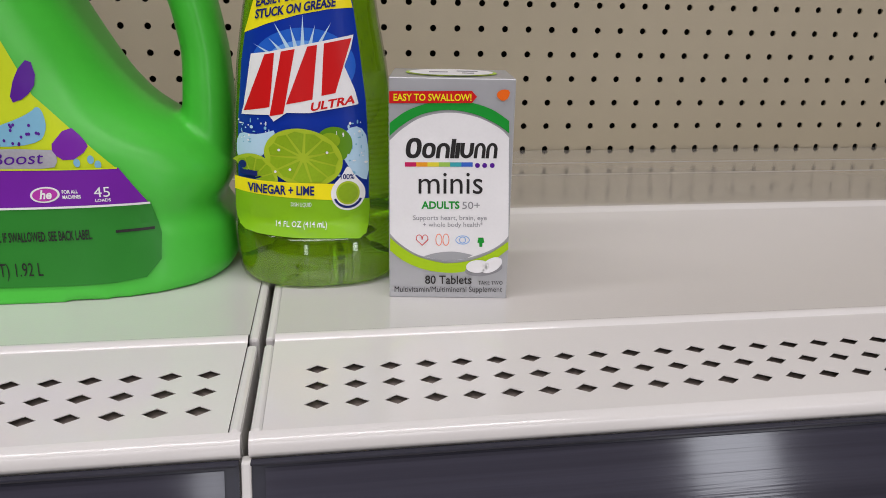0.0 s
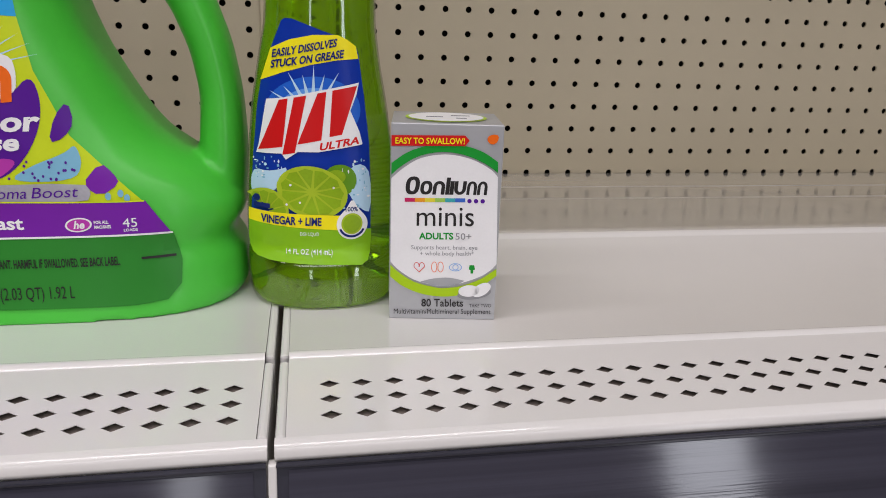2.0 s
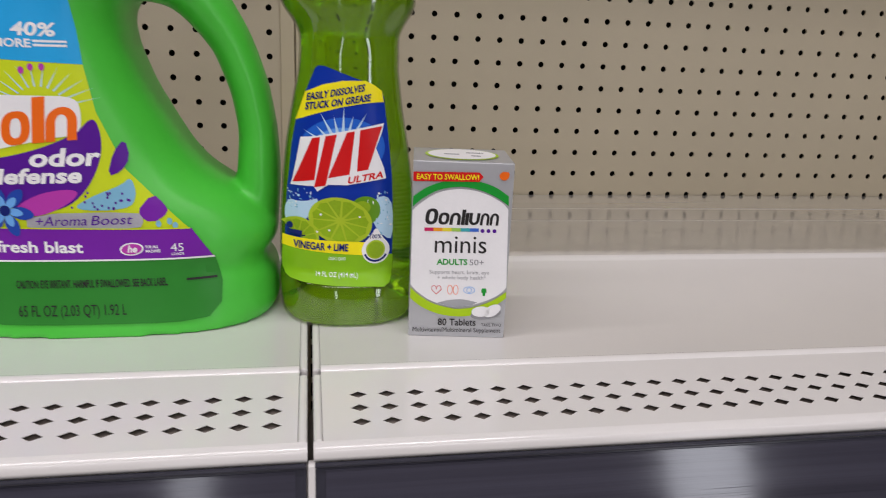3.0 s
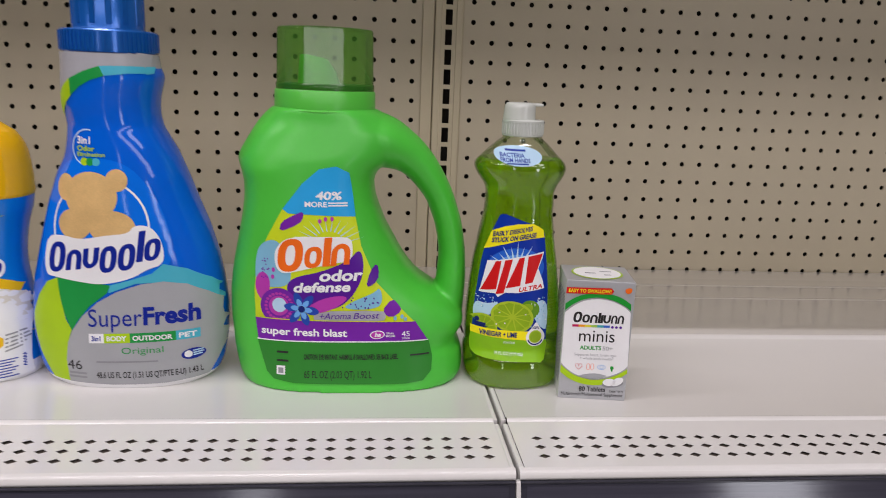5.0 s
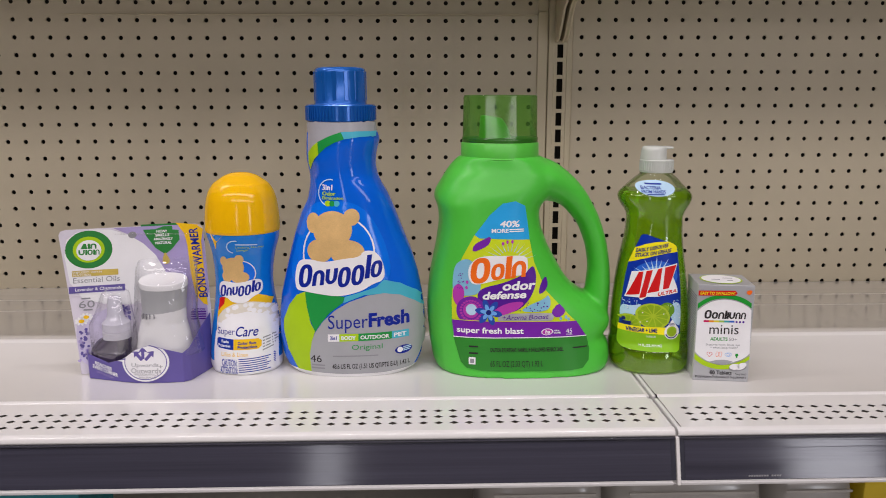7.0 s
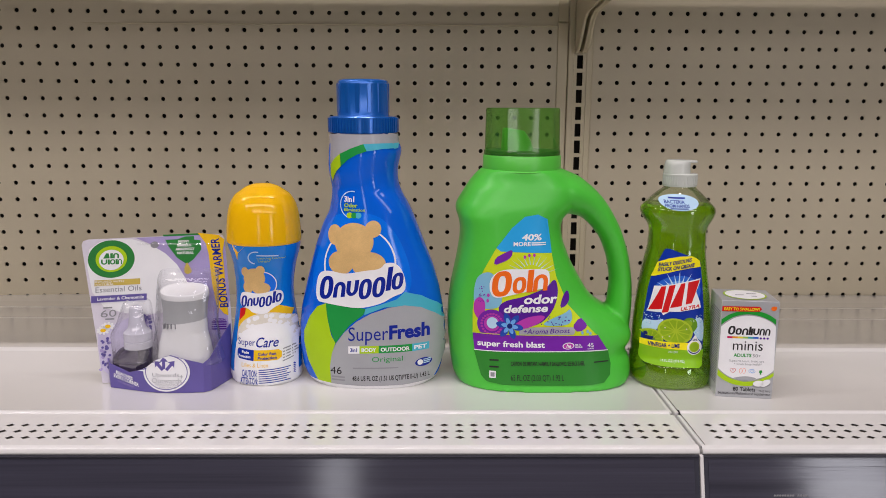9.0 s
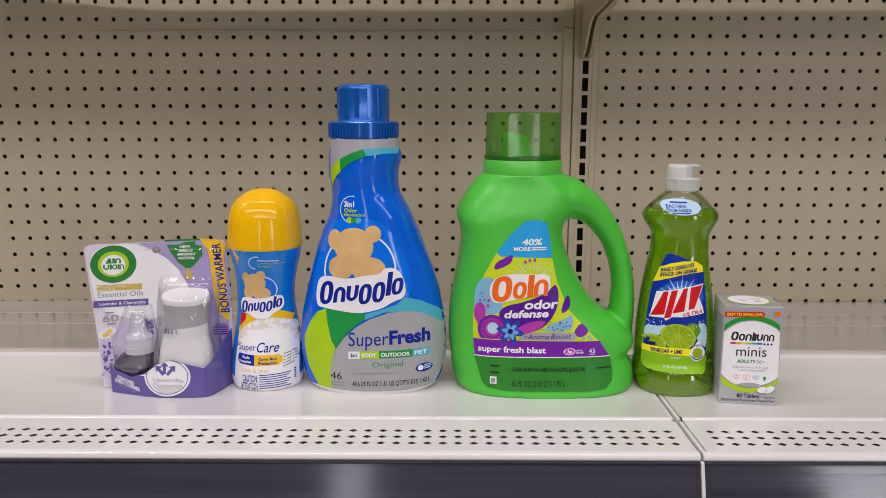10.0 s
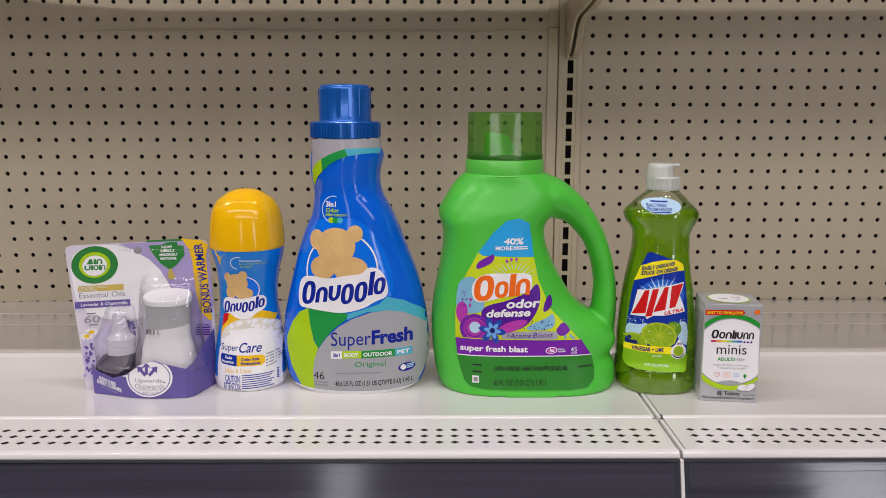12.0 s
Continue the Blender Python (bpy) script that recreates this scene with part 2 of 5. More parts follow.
class Art:
    """Print on a thing's front: shapes in label units, laid on the surface behind them."""

    def __init__(self, units, bm, step=0.005):
        self.units, self.step = np.array(units), step
        bm.normal_update()
        self.tree = BVHTree.FromBMesh(bm)

    def lay(self, name, verts, faces, material, parent, layer, label=""):
        bm = bmesh.new()
        made = [bm.verts.new((*spot(self.units, u, v), 0.0)) for u, v in verts]
        for f in faces:
            try:
                bm.faces.new([made[k] for k in f])
            except ValueError:
                pass
        bmesh.ops.triangulate(bm, faces=[f for f in bm.faces if len(f.verts) > 4])
        xs, zs = [v.co.x for v in made], [v.co.y for v in made]
        for axis, lo, hi, step in ((0, min(xs), max(xs), self.step), (1, min(zs), max(zs), 1.6 * self.step)):
            for k in range(1, int((hi - lo) / step) + 1):
                at, normal = [0, 0, 0], [0, 0, 0]
                at[axis], normal[axis] = lo + k * step, 1
                bmesh.ops.bisect_plane(bm, geom=bm.verts[:] + bm.edges[:] + bm.faces[:], plane_co=at, plane_no=normal)
        for v in bm.verts:
            x, z = v.co.x, v.co.y
            hit, normal, _, _ = self.tree.ray_cast(Vector((x, -1.0, z)), Vector((0, 1, 0)))
            if hit is None:
                hit, normal, _, _ = self.tree.find_nearest(Vector((x, -0.44, z)))
            out = -normal if normal.y > 0 else normal
            edge = 1 + 2.5 * (1 - abs(out.y)) ** 2
            v.co = hit + (0.7 * edge * out - Vector((0, 0.3, 0))) * (0.00025 + 0.00013 * layer)
        bmesh.ops.triangulate(bm, faces=[f for f in bm.faces if len(f.verts) > 4])
        for f in bm.faces:
            f.normal_update()
            if f.normal.y > 0:
                f.normal_flip()
        return part(name, bm, material, parent, label, smooth=True)

    def shape(self, name, pts, material, parent, layer, label="", soft=0):
        pts = [tuple(p) for p in pts]
        for _ in range(soft):
            pts = [q for a, b in zip(pts, pts[1:] + pts[:1]) for q in ((0.75 * a[0] + 0.25 * b[0], 0.75 * a[1] + 0.25 * b[1]), (0.25 * a[0] + 0.75 * b[0], 0.25 * a[1] + 0.75 * b[1]))]
        return self.lay(name, pts, [tuple(range(len(pts)))], material, parent, layer, label)

    def oval(self, name, x, y, rx, ry, material, parent, layer, label="", turn=0.0, start=0, stop=360):
        c, s = math.cos(radians(turn)), math.sin(radians(turn))
        steps = [radians(start + (stop - start) * k / 40) for k in range(40 if stop - start == 360 else 41)]
        pts = [(x + rx * math.cos(a) * c - ry * math.sin(a) * s, y + rx * math.cos(a) * s + ry * math.sin(a) * c) for a in steps]
        return self.lay(name, pts, [tuple(range(len(pts)))], material, parent, layer, label)

    def ring(self, name, x, y, rx, ry, thick, material, parent, layer, start=0, stop=360, label=""):
        steps = [radians(start + (stop - start) * k / 48) for k in range(49)]
        pts = [(x + (rx - o) * math.cos(a), y + (ry - o) * math.sin(a)) for a in steps for o in (0, thick)]
        return self.lay(name, pts, [(2 * k, 2 * k + 1, 2 * k + 3, 2 * k + 2) for k in range(48)], material, parent, layer, label)

    def bar(self, name, x0, y0, x1, y1, material, parent, layer, rise=0.0, slant=0.0, label=""):
        """An upright box with its right end lifted by rise and its top shifted by slant."""
        return self.shape(name, [(x0, y1), (x1, y1 - rise), (x1 + slant, y0 - rise), (x0 + slant, y0)], material, parent, layer, label)

    def text(self, text, x0, y0, x1, y1, material, parent, layer, rise=0.0, slant=0.0, bold=0.0, turn=False):
        """Words that fill the box, its right end lifted by rise, leaning by slant; turn: they run upwards."""
        verts, faces = words(text, bold)
        if turn:
            pts = [(x0 + (1 - v) * (x1 - x0) + slant * u, y1 - u * (y1 - y0)) for u, v in verts]
        else:
            pts = [(x0 + u * (x1 - x0) + slant * v, y1 - v * (y1 - y0) - rise * u) for u, v in verts]
        return self.lay("lettering", pts, faces, material, parent, layer)


def brand_row(art, name, x0, y0, x1, y1, cells, material, parent, layer, rise=0.0, slant=0.0, stroke=0.3):
    """A brand mark as a row of plain leaning shapes. cells: (kind, width, lift of the top, drop of the foot)."""
    total, at = sum(c[1] for c in cells), 0.0

    def put(pts, faces):
        out = [(u + slant * (y1 - v) / (y1 - y0), v - rise * (u - x0) / (x1 - x0)) for u, v in pts]
        art.lay(name, out, faces, material, parent, layer)

    for kind, w, lift, drop in cells:
        u0, u1 = x0 + at / total * (x1 - x0), x0 + (at + 0.94 * w) / total * (x1 - x0)
        v0, v1 = y0 - lift, y1 + drop
        cu, cv, ru, rv = (u0 + u1) / 2, (v0 + v1) / 2, (u1 - u0) / 2, (v1 - v0) / 2
        thick = stroke * (u1 - u0)
        k = 28
        if kind == "ring":
            pts = []
            for i in range(k):
                c, n = math.cos(2 * math.pi * i / k), math.sin(2 * math.pi * i / k)
                c, n = math.copysign(abs(c) ** 0.8, c), math.copysign(abs(n) ** 0.8, n)
                pts += [(cu + ru * c, cv + rv * n), (cu + (ru - thick) * c, cv + (rv - 0.8 * thick) * n)]
            put(pts, [(2 * i, 2 * i + 1, (2 * i + 3) % (2 * k), (2 * i + 2) % (2 * k)) for i in range(k)])
        elif kind in ("arch", "cup"):
            way = 1 if kind == "arch" else -1
            base, crown = (v1, v0) if way > 0 else (v0, v1)
            spring = crown + way * 0.45 * (v1 - v0)
            pts = [(u0, base), (u0 + thick, base)]
            for i in range(13):
                c, n = math.cos(math.pi * i / 12), math.sin(math.pi * i / 12)
                pts += [(cu - ru * c, spring - (spring - crown) * n), (cu - (ru - thick) * c, spring - (spring - crown - way * 0.8 * thick) * n)]
            pts += [(u1, base), (u1 - thick, base)]
            put(pts, [(2 * i, 2 * i + 1, 2 * i + 3, 2 * i + 2) for i in range(14)])
        else:
            ring = {"bar": [(u0, v1), (u1, v1), (u1, v0), (u0, v0)],
                    "wedge": [(u0, v1), (u1, v1), (cu + 0.62 * ru, v0), (cu - 0.12 * ru, v0)],
                    "vee": [(cu - 0.5 * ru, v1), (cu + 0.5 * ru, v1), (u1, v0), (u0, v0)]}[kind]
            put(ring, [(0, 1, 2, 3)])
        at += w


# ---- the shelving ----
PITCH = 0.0254
ROW = 0.00027
BACK = 0.004


def circle(r, k=14):
    return [(r * math.cos(2 * math.pi * (i + 0.5) / k), r * math.sin(2 * math.pi * (i + 0.5) / k)) for i in range(k)]


def peg_panel(name, x_first, columns, drop, label):
    """A perforated back panel; its far end bows forward a little."""
    cells = []
    for c in columns:
        for r in range(-19, 24):
            hidden = -13 < r < 0
            cells.append((x_first + PITCH * c, ROW + PITCH * (r - 1) - drop, PITCH / 2, PITCH / 2, None if hidden else circle(0.0033)))
    bm = perforated(cells, lambda u, v, d: (u, d - 0.14 * min(0.0, u + 0.62) ** 2, v), 0.0022)
    return tagged(part(name, bm, PEG, None), label, "wall panel", kind="structure")


peg_panel("wall_left", -0.0787, range(-42, 1), 0.0022, "beige enamelled steel pegboard back panel with round holes")
peg_panel("wall_right", 0.0, range(0, 36), 0.0, "beige enamelled steel pegboard back panel with round holes")
# added sheet: its dark colour makes the holes and slots look shaded
tagged(part("shade_back", box(-2.5, 2.5, 0.05, 0.09, -1.0, 2.2), HOLE_SHADE), "added near-black sheet that stands in for the shade behind the pegboard", "wall", kind="structure")

upright = thing("slotted_upright", (-0.0325, 0.0, -0.5), "beige steel upright with a column of black slots", "shelf upright", kind="structure")
slot = [(-0.0046, -0.0098), (0.0046, -0.0098), (0.0046, 0.0098), (-0.0046, 0.0098)]
cells = [(-0.0325, 0.3355 - PITCH * k, 0.0095, PITCH / 2, slot) for k in range(-7, 34)]
part("slotted_face", perforated(cells, lambda u, v, d: (u, -0.0035 + d, v), 0.003), UPRIGHT, upright)
part("left_cheek", box(-0.0505, -0.042, -0.0045, 0.02, -0.5, 0.6, 0.0012), UPRIGHT, upright)
part("right_cheek", box(-0.023, -0.0145, -0.0045, 0.02, -0.5, 0.6, 0.0012), UPRIGHT, upright)
part("filler_strip", box(-0.0670, -0.0520, -0.003, 0.01, -0.5, 0.3928, 0.001), UPRIGHT, upright)
part("upper_filler_strip", box(-0.0670, -0.0520, -0.0012, 0.01, 0.3932, 0.6, 0.001), UPRIGHT, upright)
part("filler_back", box(-0.0700, -0.0495, 0.0035, 0.012, -0.5, 0.6), UPRIGHT, upright)
part("filler_back", box(-0.0155, -0.0100, 0.0006, 0.012, -0.5, 0.6), UPRIGHT, upright)
tagged(part("trim", box(-1.15, -0.0680, -0.0034, 0.0, 0.3866, 0.3884, 0.0006), UPRIGHT), "thin beige folded panel lip along the pegboard", "panel trim", kind="structure")


def bracket(x, label, flanged=True):
    ob = thing("shelf_bracket", (x, 0.0, 0.349), label, "bracket", "brackets of the shelf above")
    edge = [(0.0, 0.3490), (-0.010, 0.3480), (-0.022, 0.3525), (-0.035, 0.363), (-0.062, 0.3905), (-0.080, 0.3985), (-0.165, 0.4045), (-0.3, 0.43), (-0.42, 0.478), (-0.42, 0.525), (0.0, 0.525)]
    bm = bmesh.new()
    f = bm.faces.new([bm.verts.new((x - 0.002, y, z)) for y, z in edge])
    got = bmesh.ops.extrude_face_region(bm, geom=[f])
    bmesh.ops.translate(bm, verts=[v for v in got["geom"] if isinstance(v, bmesh.types.BMVert)], vec=(0.004, 0, 0))
    bmesh.ops.recalc_face_normals(bm, faces=bm.faces[:])
    bmesh.ops.bevel(bm, geom=bm.edges[:], offset=0.0008, segments=1, affect="EDGES")
    part("web", bm, UPRIGHT, ob)
    if flanged:
        part("flange", tube([(x + 0.003, y, z) for y, z in edge[1:9]], [0.0022] * 8, 1.0, 8), UPRIGHT, ob)
    return ob


bracket(-0.0295, "beige steel shelf bracket hooked into the slotted upright")
bracket(-0.0385, "beige steel shelf bracket hooked into the slotted upright", False)

FRONT, CREASE, SEAM = -0.600, -0.5315, -0.0372


def sheet(x0, x1, rows):
    """A folded sheet along x from (y, z) pairs."""
    bm = bmesh.new()
    a = [bm.verts.new((x0, y, z)) for y, z in rows]
    b = [bm.verts.new((x1, y, z)) for y, z in rows]
    for k in range(len(rows) - 1):
        bm.faces.new((a[k], b[k], b[k + 1], a[k + 1]))
    return bm


def rounded(rows, r=0.0012):
    out = []
    for k, p in enumerate(rows):
        if 0 < k < len(rows) - 1:
            p = Vector(p)
            for q in (Vector(rows[k - 1]), Vector(rows[k + 1])):
                step = min(r, 0.45 * (q - p).length)
                out.append(tuple(p + (q - p).normalized() * step))
        else:
            out.append(tuple(p))
    return out


def metal_shelf(x0, x1, holes_from, step, z, label, columns=60):
    """One shelf: deck, raised front plate with three rows of lozenge holes, folded front and a dark ticket rail."""
    ob = thing("metal_shelf", ((x0 + x1) / 2, -0.3, z), label, "shelf", "shelves of the lower tier")
    deck = [(-0.002, -0.0262), (-0.06, -0.0232), (-0.0980, -0.0208), (-0.0995, -0.0200), (-0.1035, -0.0198), (-0.1050, -0.0203), (-0.1665, -0.0172), (-0.1680, -0.0165), (-0.1720, -0.0163), (-0.1735, -0.0168), (-0.3500, -0.0095), (-0.352, 0.0)]
    a0, a1 = x0 + 0.0037, x1 - 0.0037
    part("deck", sheet(x0, x1, [(y, z + h) for y, h in rounded(deck, 0.0008)]), DECK_WHITE, ob)
    plate = [(-0.3510, -0.006), (-0.3510, 0.0012), (-0.3545, 0.0024), (-0.3585, 0.0014), (-0.362, 0.0), (CREASE + 0.0048, 0.0), (CREASE + 0.0028, 0.0015), (CREASE - 0.0002, 0.0015), (CREASE - 0.002, 0.0)]
    part("front_plate", sheet(a0, a1, [(y, z + h) for y, h in rounded(plate, 0.0007)]), SHELF_WHITE, ob, smooth=True)
    lozenge = [(-0.0041, 0.0), (0.0, -0.0031), (0.0041, 0.0), (0.0, 0.0031)]
    cells = []
    for c in range(columns):
        for k in range(3):
            cells.append((holes_from + step * 0.0127 * c, -0.5580 - 0.0121 * k, 0.00635, 0.00605, lozenge))
    strip = perforated(cells, lambda u, v, d: (u, v, z - d), 0.0003)
    us = sorted((holes_from - step * 0.00635, holes_from + step * 0.0127 * (columns - 0.5)))
    flat = [(a0, a1, CREASE - 0.002, -0.55195), (a0, a1, -0.58825, FRONT + 0.004)]
    flat += [(a0, us[0], -0.55195, -0.58825), (us[1], a1, -0.55195, -0.58825)]
    for a, b, y0, y1 in flat:
        if b - a > 0.0005:
            strip.faces.new([strip.verts.new(p) for p in ((a, y1, z), (b, y1, z), (b, y0, z), (a, y0, z))])
    bmesh.ops.recalc_face_normals(strip, faces=strip.faces[:])
    part("perforated_strip", strip, SHELF_WHITE, ob, "white strip with three rows of lozenge holes")
    nose = [(FRONT + 0.004, 0.0), (FRONT + 0.001, -0.0006), (FRONT - 0.001, -0.003), (FRONT - 0.001, -0.0065), (FRONT + 0.003, -0.0075), (FRONT + 0.003, -0.05), (FRONT + 0.02, -0.05)]
    part("nose", sheet(x0, x1, [(y, z + h) for y, h in rounded(nose, 0.0014)]), SHELF_WHITE, ob, smooth=True)
    # added plate and underside, coloured dark for the shade below the holes
    part("backing", box(x0 + 0.005, x1 - 0.005, -0.594, -0.548, z - 0.0055, z - 0.0022), SHADED_STEEL, ob, "bare steel backing behind the holes")
    part("underside", box(x0 + 0.002, x1 - 0.002, -0.595, -0.01, z - 0.048, z - 0.036), SHADED_STEEL, ob, "bare dark steel underside")
    for x in (x0, x1):
        side = 0.0039 if x == x0 else -0.0039
        for y0, y1 in ((FRONT + 0.0045, CREASE - 0.0035), (CREASE + 0.0015, -0.353)):
            part("side_fold", box(min(x, x + side), max(x, x + side), y0, y1, z - 0.03, z - 0.00015, 0.0013), SHELF_WHITE, ob)
    def tilt(h):
        return FRONT - 0.001 - 0.0100 * (-0.0075 - h) / 0.032

    r0, r1 = x0 + 0.0004, x1 - 0.0004
    rail = part("ticket_rail", sheet(r0, r1, [(tilt(h), z + h) for h in (-0.0075, -0.018, -0.0290, -0.0395)]), RAIL_FRAME, ob, "dark glossy plastic ticket rail")
    part("ticket_film", sheet(r0 + 0.0042, r1 - 0.0042, [(tilt(h) - 0.0005, z + h) for h in (-0.0090, -0.019, -0.0290, -0.0390)]), RAIL, rail, "glossy dark film", True)
    part("rail_top_lip", box(r0, r1, FRONT - 0.0026, FRONT, z - 0.0078, z - 0.0066, 0.0004), RAIL_FRAME, rail)
    part("rail_bottom_lip", box(r0, r1 - 0.003, FRONT - 0.0142, FRONT - 0.006, z - 0.0424, z - 0.0396, 0.0008), RAIL_EDGE, rail)
    return ob


metal_shelf(-1.2, SEAM - 0.0012, -0.0526, -1, 0.0, "off-white enamelled steel shelf with a perforated front edge")
metal_shelf(SEAM + 0.0012, 1.15, -0.0164, 1, 0.0, "off-white enamelled steel shelf with a perforated front edge")
strip = box(SEAM - 0.0010, SEAM + 0.0019, FRONT - 0.0020, FRONT + 0.002, -0.043, -0.0066, 0.0006)
for v in strip.verts:
    v.co.y += 0.31 * (v.co.z + 0.0066)
tagged(part("trim", strip, SHELF_WHITE), "white steel end strip between two ticket rails", "shelf trim", kind="structure")

rail_print = surface("rail_print", (0.3, 0.3, 0.32), 0.4)
for k in range(14):
    if k not in (8, 13):
        bars = box(0.0200 + 0.0021 * k, 0.0216 + 0.0021 * k, FRONT - 0.0110, FRONT - 0.0108, -0.0372, -0.0358)
        tagged(part("small_print", bars, rail_print, bpy.data.objects["ticket_rail.001"]))

lower = thing("lower_shelf", (0, -0.3, -0.36), "off-white steel shelf deck of the tier below", "shelf")
part("deck", box(-1.2, 1.15, -0.58, -0.002, -0.385, -0.36, 0.002), SHELF_WHITE, lower)
part("front_edge", box(-1.2, 1.15, -0.596, -0.581, -0.405, -0.36, 0.003), SHELF_WHITE, lower)
upper = thing("upper_shelf", (0, -0.25, 0.525), "off-white steel shelf deck of the tier above", "shelf")
part("deck", box(-1.2, 1.15, -0.437, -0.0635, 0.525, 0.55, 0.002), SHELF_WHITE, upper)

# the hall that closes the place
HALL = surface("hall_paint", (0.4, 0.385, 0.36), 0.7, 0.06, 1.5)
FLOOR = surface("hall_floor", (0.3, 0.285, 0.26), 0.35, 0.08, 2)
tagged(part("floor", box(-9, 9, -11, 1, -1.1, -1.0), FLOOR), "pale polished shop floor", "floor", kind="structure")
tagged(part("ceiling", box(-9, 9, -11, 1, 2.2, 2.3), HALL), "plain pale shop ceiling", "ceiling", kind="structure")
for nm, dims in (("wall_west", (-9.1, -9, -11, 1)), ("wall_east", (9, 9.1, -11, 1)), ("wall_south", (-9, 9, -11.1, -11)), ("wall_north", (-9, 9, 0.9, 1.0))):
    tagged(part(nm, box(*dims, -1.0, 2.2), HALL), "plain pale shop wall", "wall", kind="structure")


# ---- laundry detergent jug ----
JUG_GREEN = surface("jug_plastic", (0.066, 0.56, 0.045), 0.36, 0.05, 14, 0.02, 300, coat=0.06)
JUG_COLLAR = surface("jug_collar", (0.09, 0.54, 0.055), 0.3, 0.04, 20)
CAP_GREEN = clear("jug_cap_plastic", (0.64, 0.85, 0.47), 0.08, 0.08, 0.26, (0.09, 0.32, 0.04))
CAP_DARK = surface("cap_seal", (0.015, 0.17, 0.04), 0.3)
PURPLE = ink("purple", (0.19, 0.02, 0.38))
VIOLET = ink("violet", (0.1, 0.012, 0.3))
MAGENTA = ink("magenta", (0.5, 0.05, 0.42))
ORANGE = ink("orange", (0.93, 0.16, 0.01))
PANEL_GREEN = ink("panel_green", (0.03, 0.24, 0.03))
CYAN = ink("cyan", (0.02, 0.4, 0.82))
CHARTREUSE = ink("chartreuse", (0.62, 0.75, 0.015))
SILVER = ink("silver", (0.42, 0.42, 0.46), 0.35, 0.18)
AQUA = ink("aqua", (0.22, 0.5, 0.68))
PETAL = ink("petal_blue", (0.02, 0.07, 0.42))


def detergent_jug():
    ob = thing("detergent_jug", (-0.145, -0.405, 0.0), "bright green plastic laundry detergent jug with a moulded handle", "detergent bottle", "products on the shelf", nudge=(-0.0024, -0.0212), size=0.991)
    edges = [(0.0, -0.2265, -0.0550, 0.0600), (0.003, -0.2295, -0.0520, 0.0590), (0.009, -0.2315, -0.0505, 0.0572), (0.025, -0.2344, -0.0520, 0.0555), (0.030, -0.2350, -0.0570, 0.0548), (0.0345, -0.2353, -0.0585, 0.0545), (0.040, -0.2358, -0.0520, 0.0538),
             (0.05, -0.2367, -0.0505, 0.053), (0.062, -0.2369, -0.0610, 0.053), (0.070, -0.2366, -0.0725, 0.0525), (0.0745, -0.2364, -0.0800, 0.0525), (0.081, -0.2355, -0.0890, 0.0525),
             (0.0922, -0.2342, -0.0985, 0.052), (0.108, -0.231, -0.1078, 0.0515), (0.1237, -0.2278, -0.1165, 0.051), (0.1436, -0.2248, -0.1242, 0.05), (0.157, -0.2250, -0.1262, 0.049),
             (0.166, -0.2275, -0.1235, 0.0485), (0.171, -0.2302, -0.1150, 0.0482), (0.176, -0.2296, -0.1100, 0.0475), (0.1841, -0.2248, -0.1065, 0.0448), (0.1941, -0.2188, -0.1060, 0.0420),
             (0.2, -0.2152, -0.1085, 0.0405), (0.206, -0.2100, -0.1150, 0.0395), (0.2115, -0.2038, -0.1255, 0.0390)]
    rows = [(z, (a + b) / 2, (b - a) / 2, d, -0.405, 3.0 if z < 0.17 else 2.5 if z < 0.2 else 2.1) for z, a, b, d in edges]
    body = loft(resample(rows, 90, 2), 96)
    grip = [(-0.140, 0.1890, 0.0215), (-0.1285, 0.1890, 0.0220), (-0.1160, 0.1860, 0.0205), (-0.0985, 0.1775, 0.0152), (-0.0875, 0.1667, 0.0133), (-0.0744, 0.1478, 0.0112), (-0.0655, 0.1237, 0.0108), (-0.0614, 0.1004, 0.0108), (-0.0615, 0.078, 0.0122), (-0.0625, 0.064, 0.0125), (-0.0635, 0.05, 0.0125)]
    grip_rows = resample([(z, x, x, r) for x, z, r in grip], 48, 3)
    handle = tube([(x, -0.405, z) for z, x, _, _ in grip_rows], [row[3] for row in grip_rows], 1.65, 28)
    whole = join(body, handle)
    jug = part("body", whole, JUG_GREEN, ob, smooth=True)
    mod = jug.modifiers.new("skin", "REMESH")
    mod.mode, mod.voxel_size, mod.use_smooth_shade = "VOXEL", 0.0017, True
    relax = jug.modifiers.new("relax", "SMOOTH")
    relax.factor, relax.iterations = 0.5, 12
    front = loft(resample(rows, 90, 2), 96)
    part("collar", turned(-0.1645, -0.405, [(0.0392, 0.2085), (0.0397, 0.2095), (0.0385, 0.2105), (0.0382, 0.2232), (0.0372, 0.2245)]), JUG_COLLAR, ob, smooth=True)
    cup = part("cap", turned(-0.1645, -0.405, [(0.0372, 0.2242), (0.0373, 0.2285), (0.0366, 0.2295), (0.0359, 0.2680), (0.0352, 0.2692), (0.0335, 0.2694)], 64), CAP_GREEN, ob, "see-through green dosing cap", True)
    part("seal_ring", turned(-0.1645, -0.405, [(0.0362, 0.2248), (0.0366, 0.2252), (0.0366, 0.2284), (0.0358, 0.2288)]), CAP_DARK, cup, smooth=True)
    spout = loft([(0.226, -0.1690, 0.0165, 0.018, -0.405, 2), (0.238, -0.1705, 0.0142, 0.016, -0.405, 2), (0.2490, -0.1728, 0.0112, 0.014, -0.405, 2), (0.2500, -0.1730, 0.0102, 0.013, -0.405, 2)])
    for v in spout.verts:
        v.co.z -= 0.18 * max(0.0, v.co.x + 0.178) * (v.co.z > 0.245)
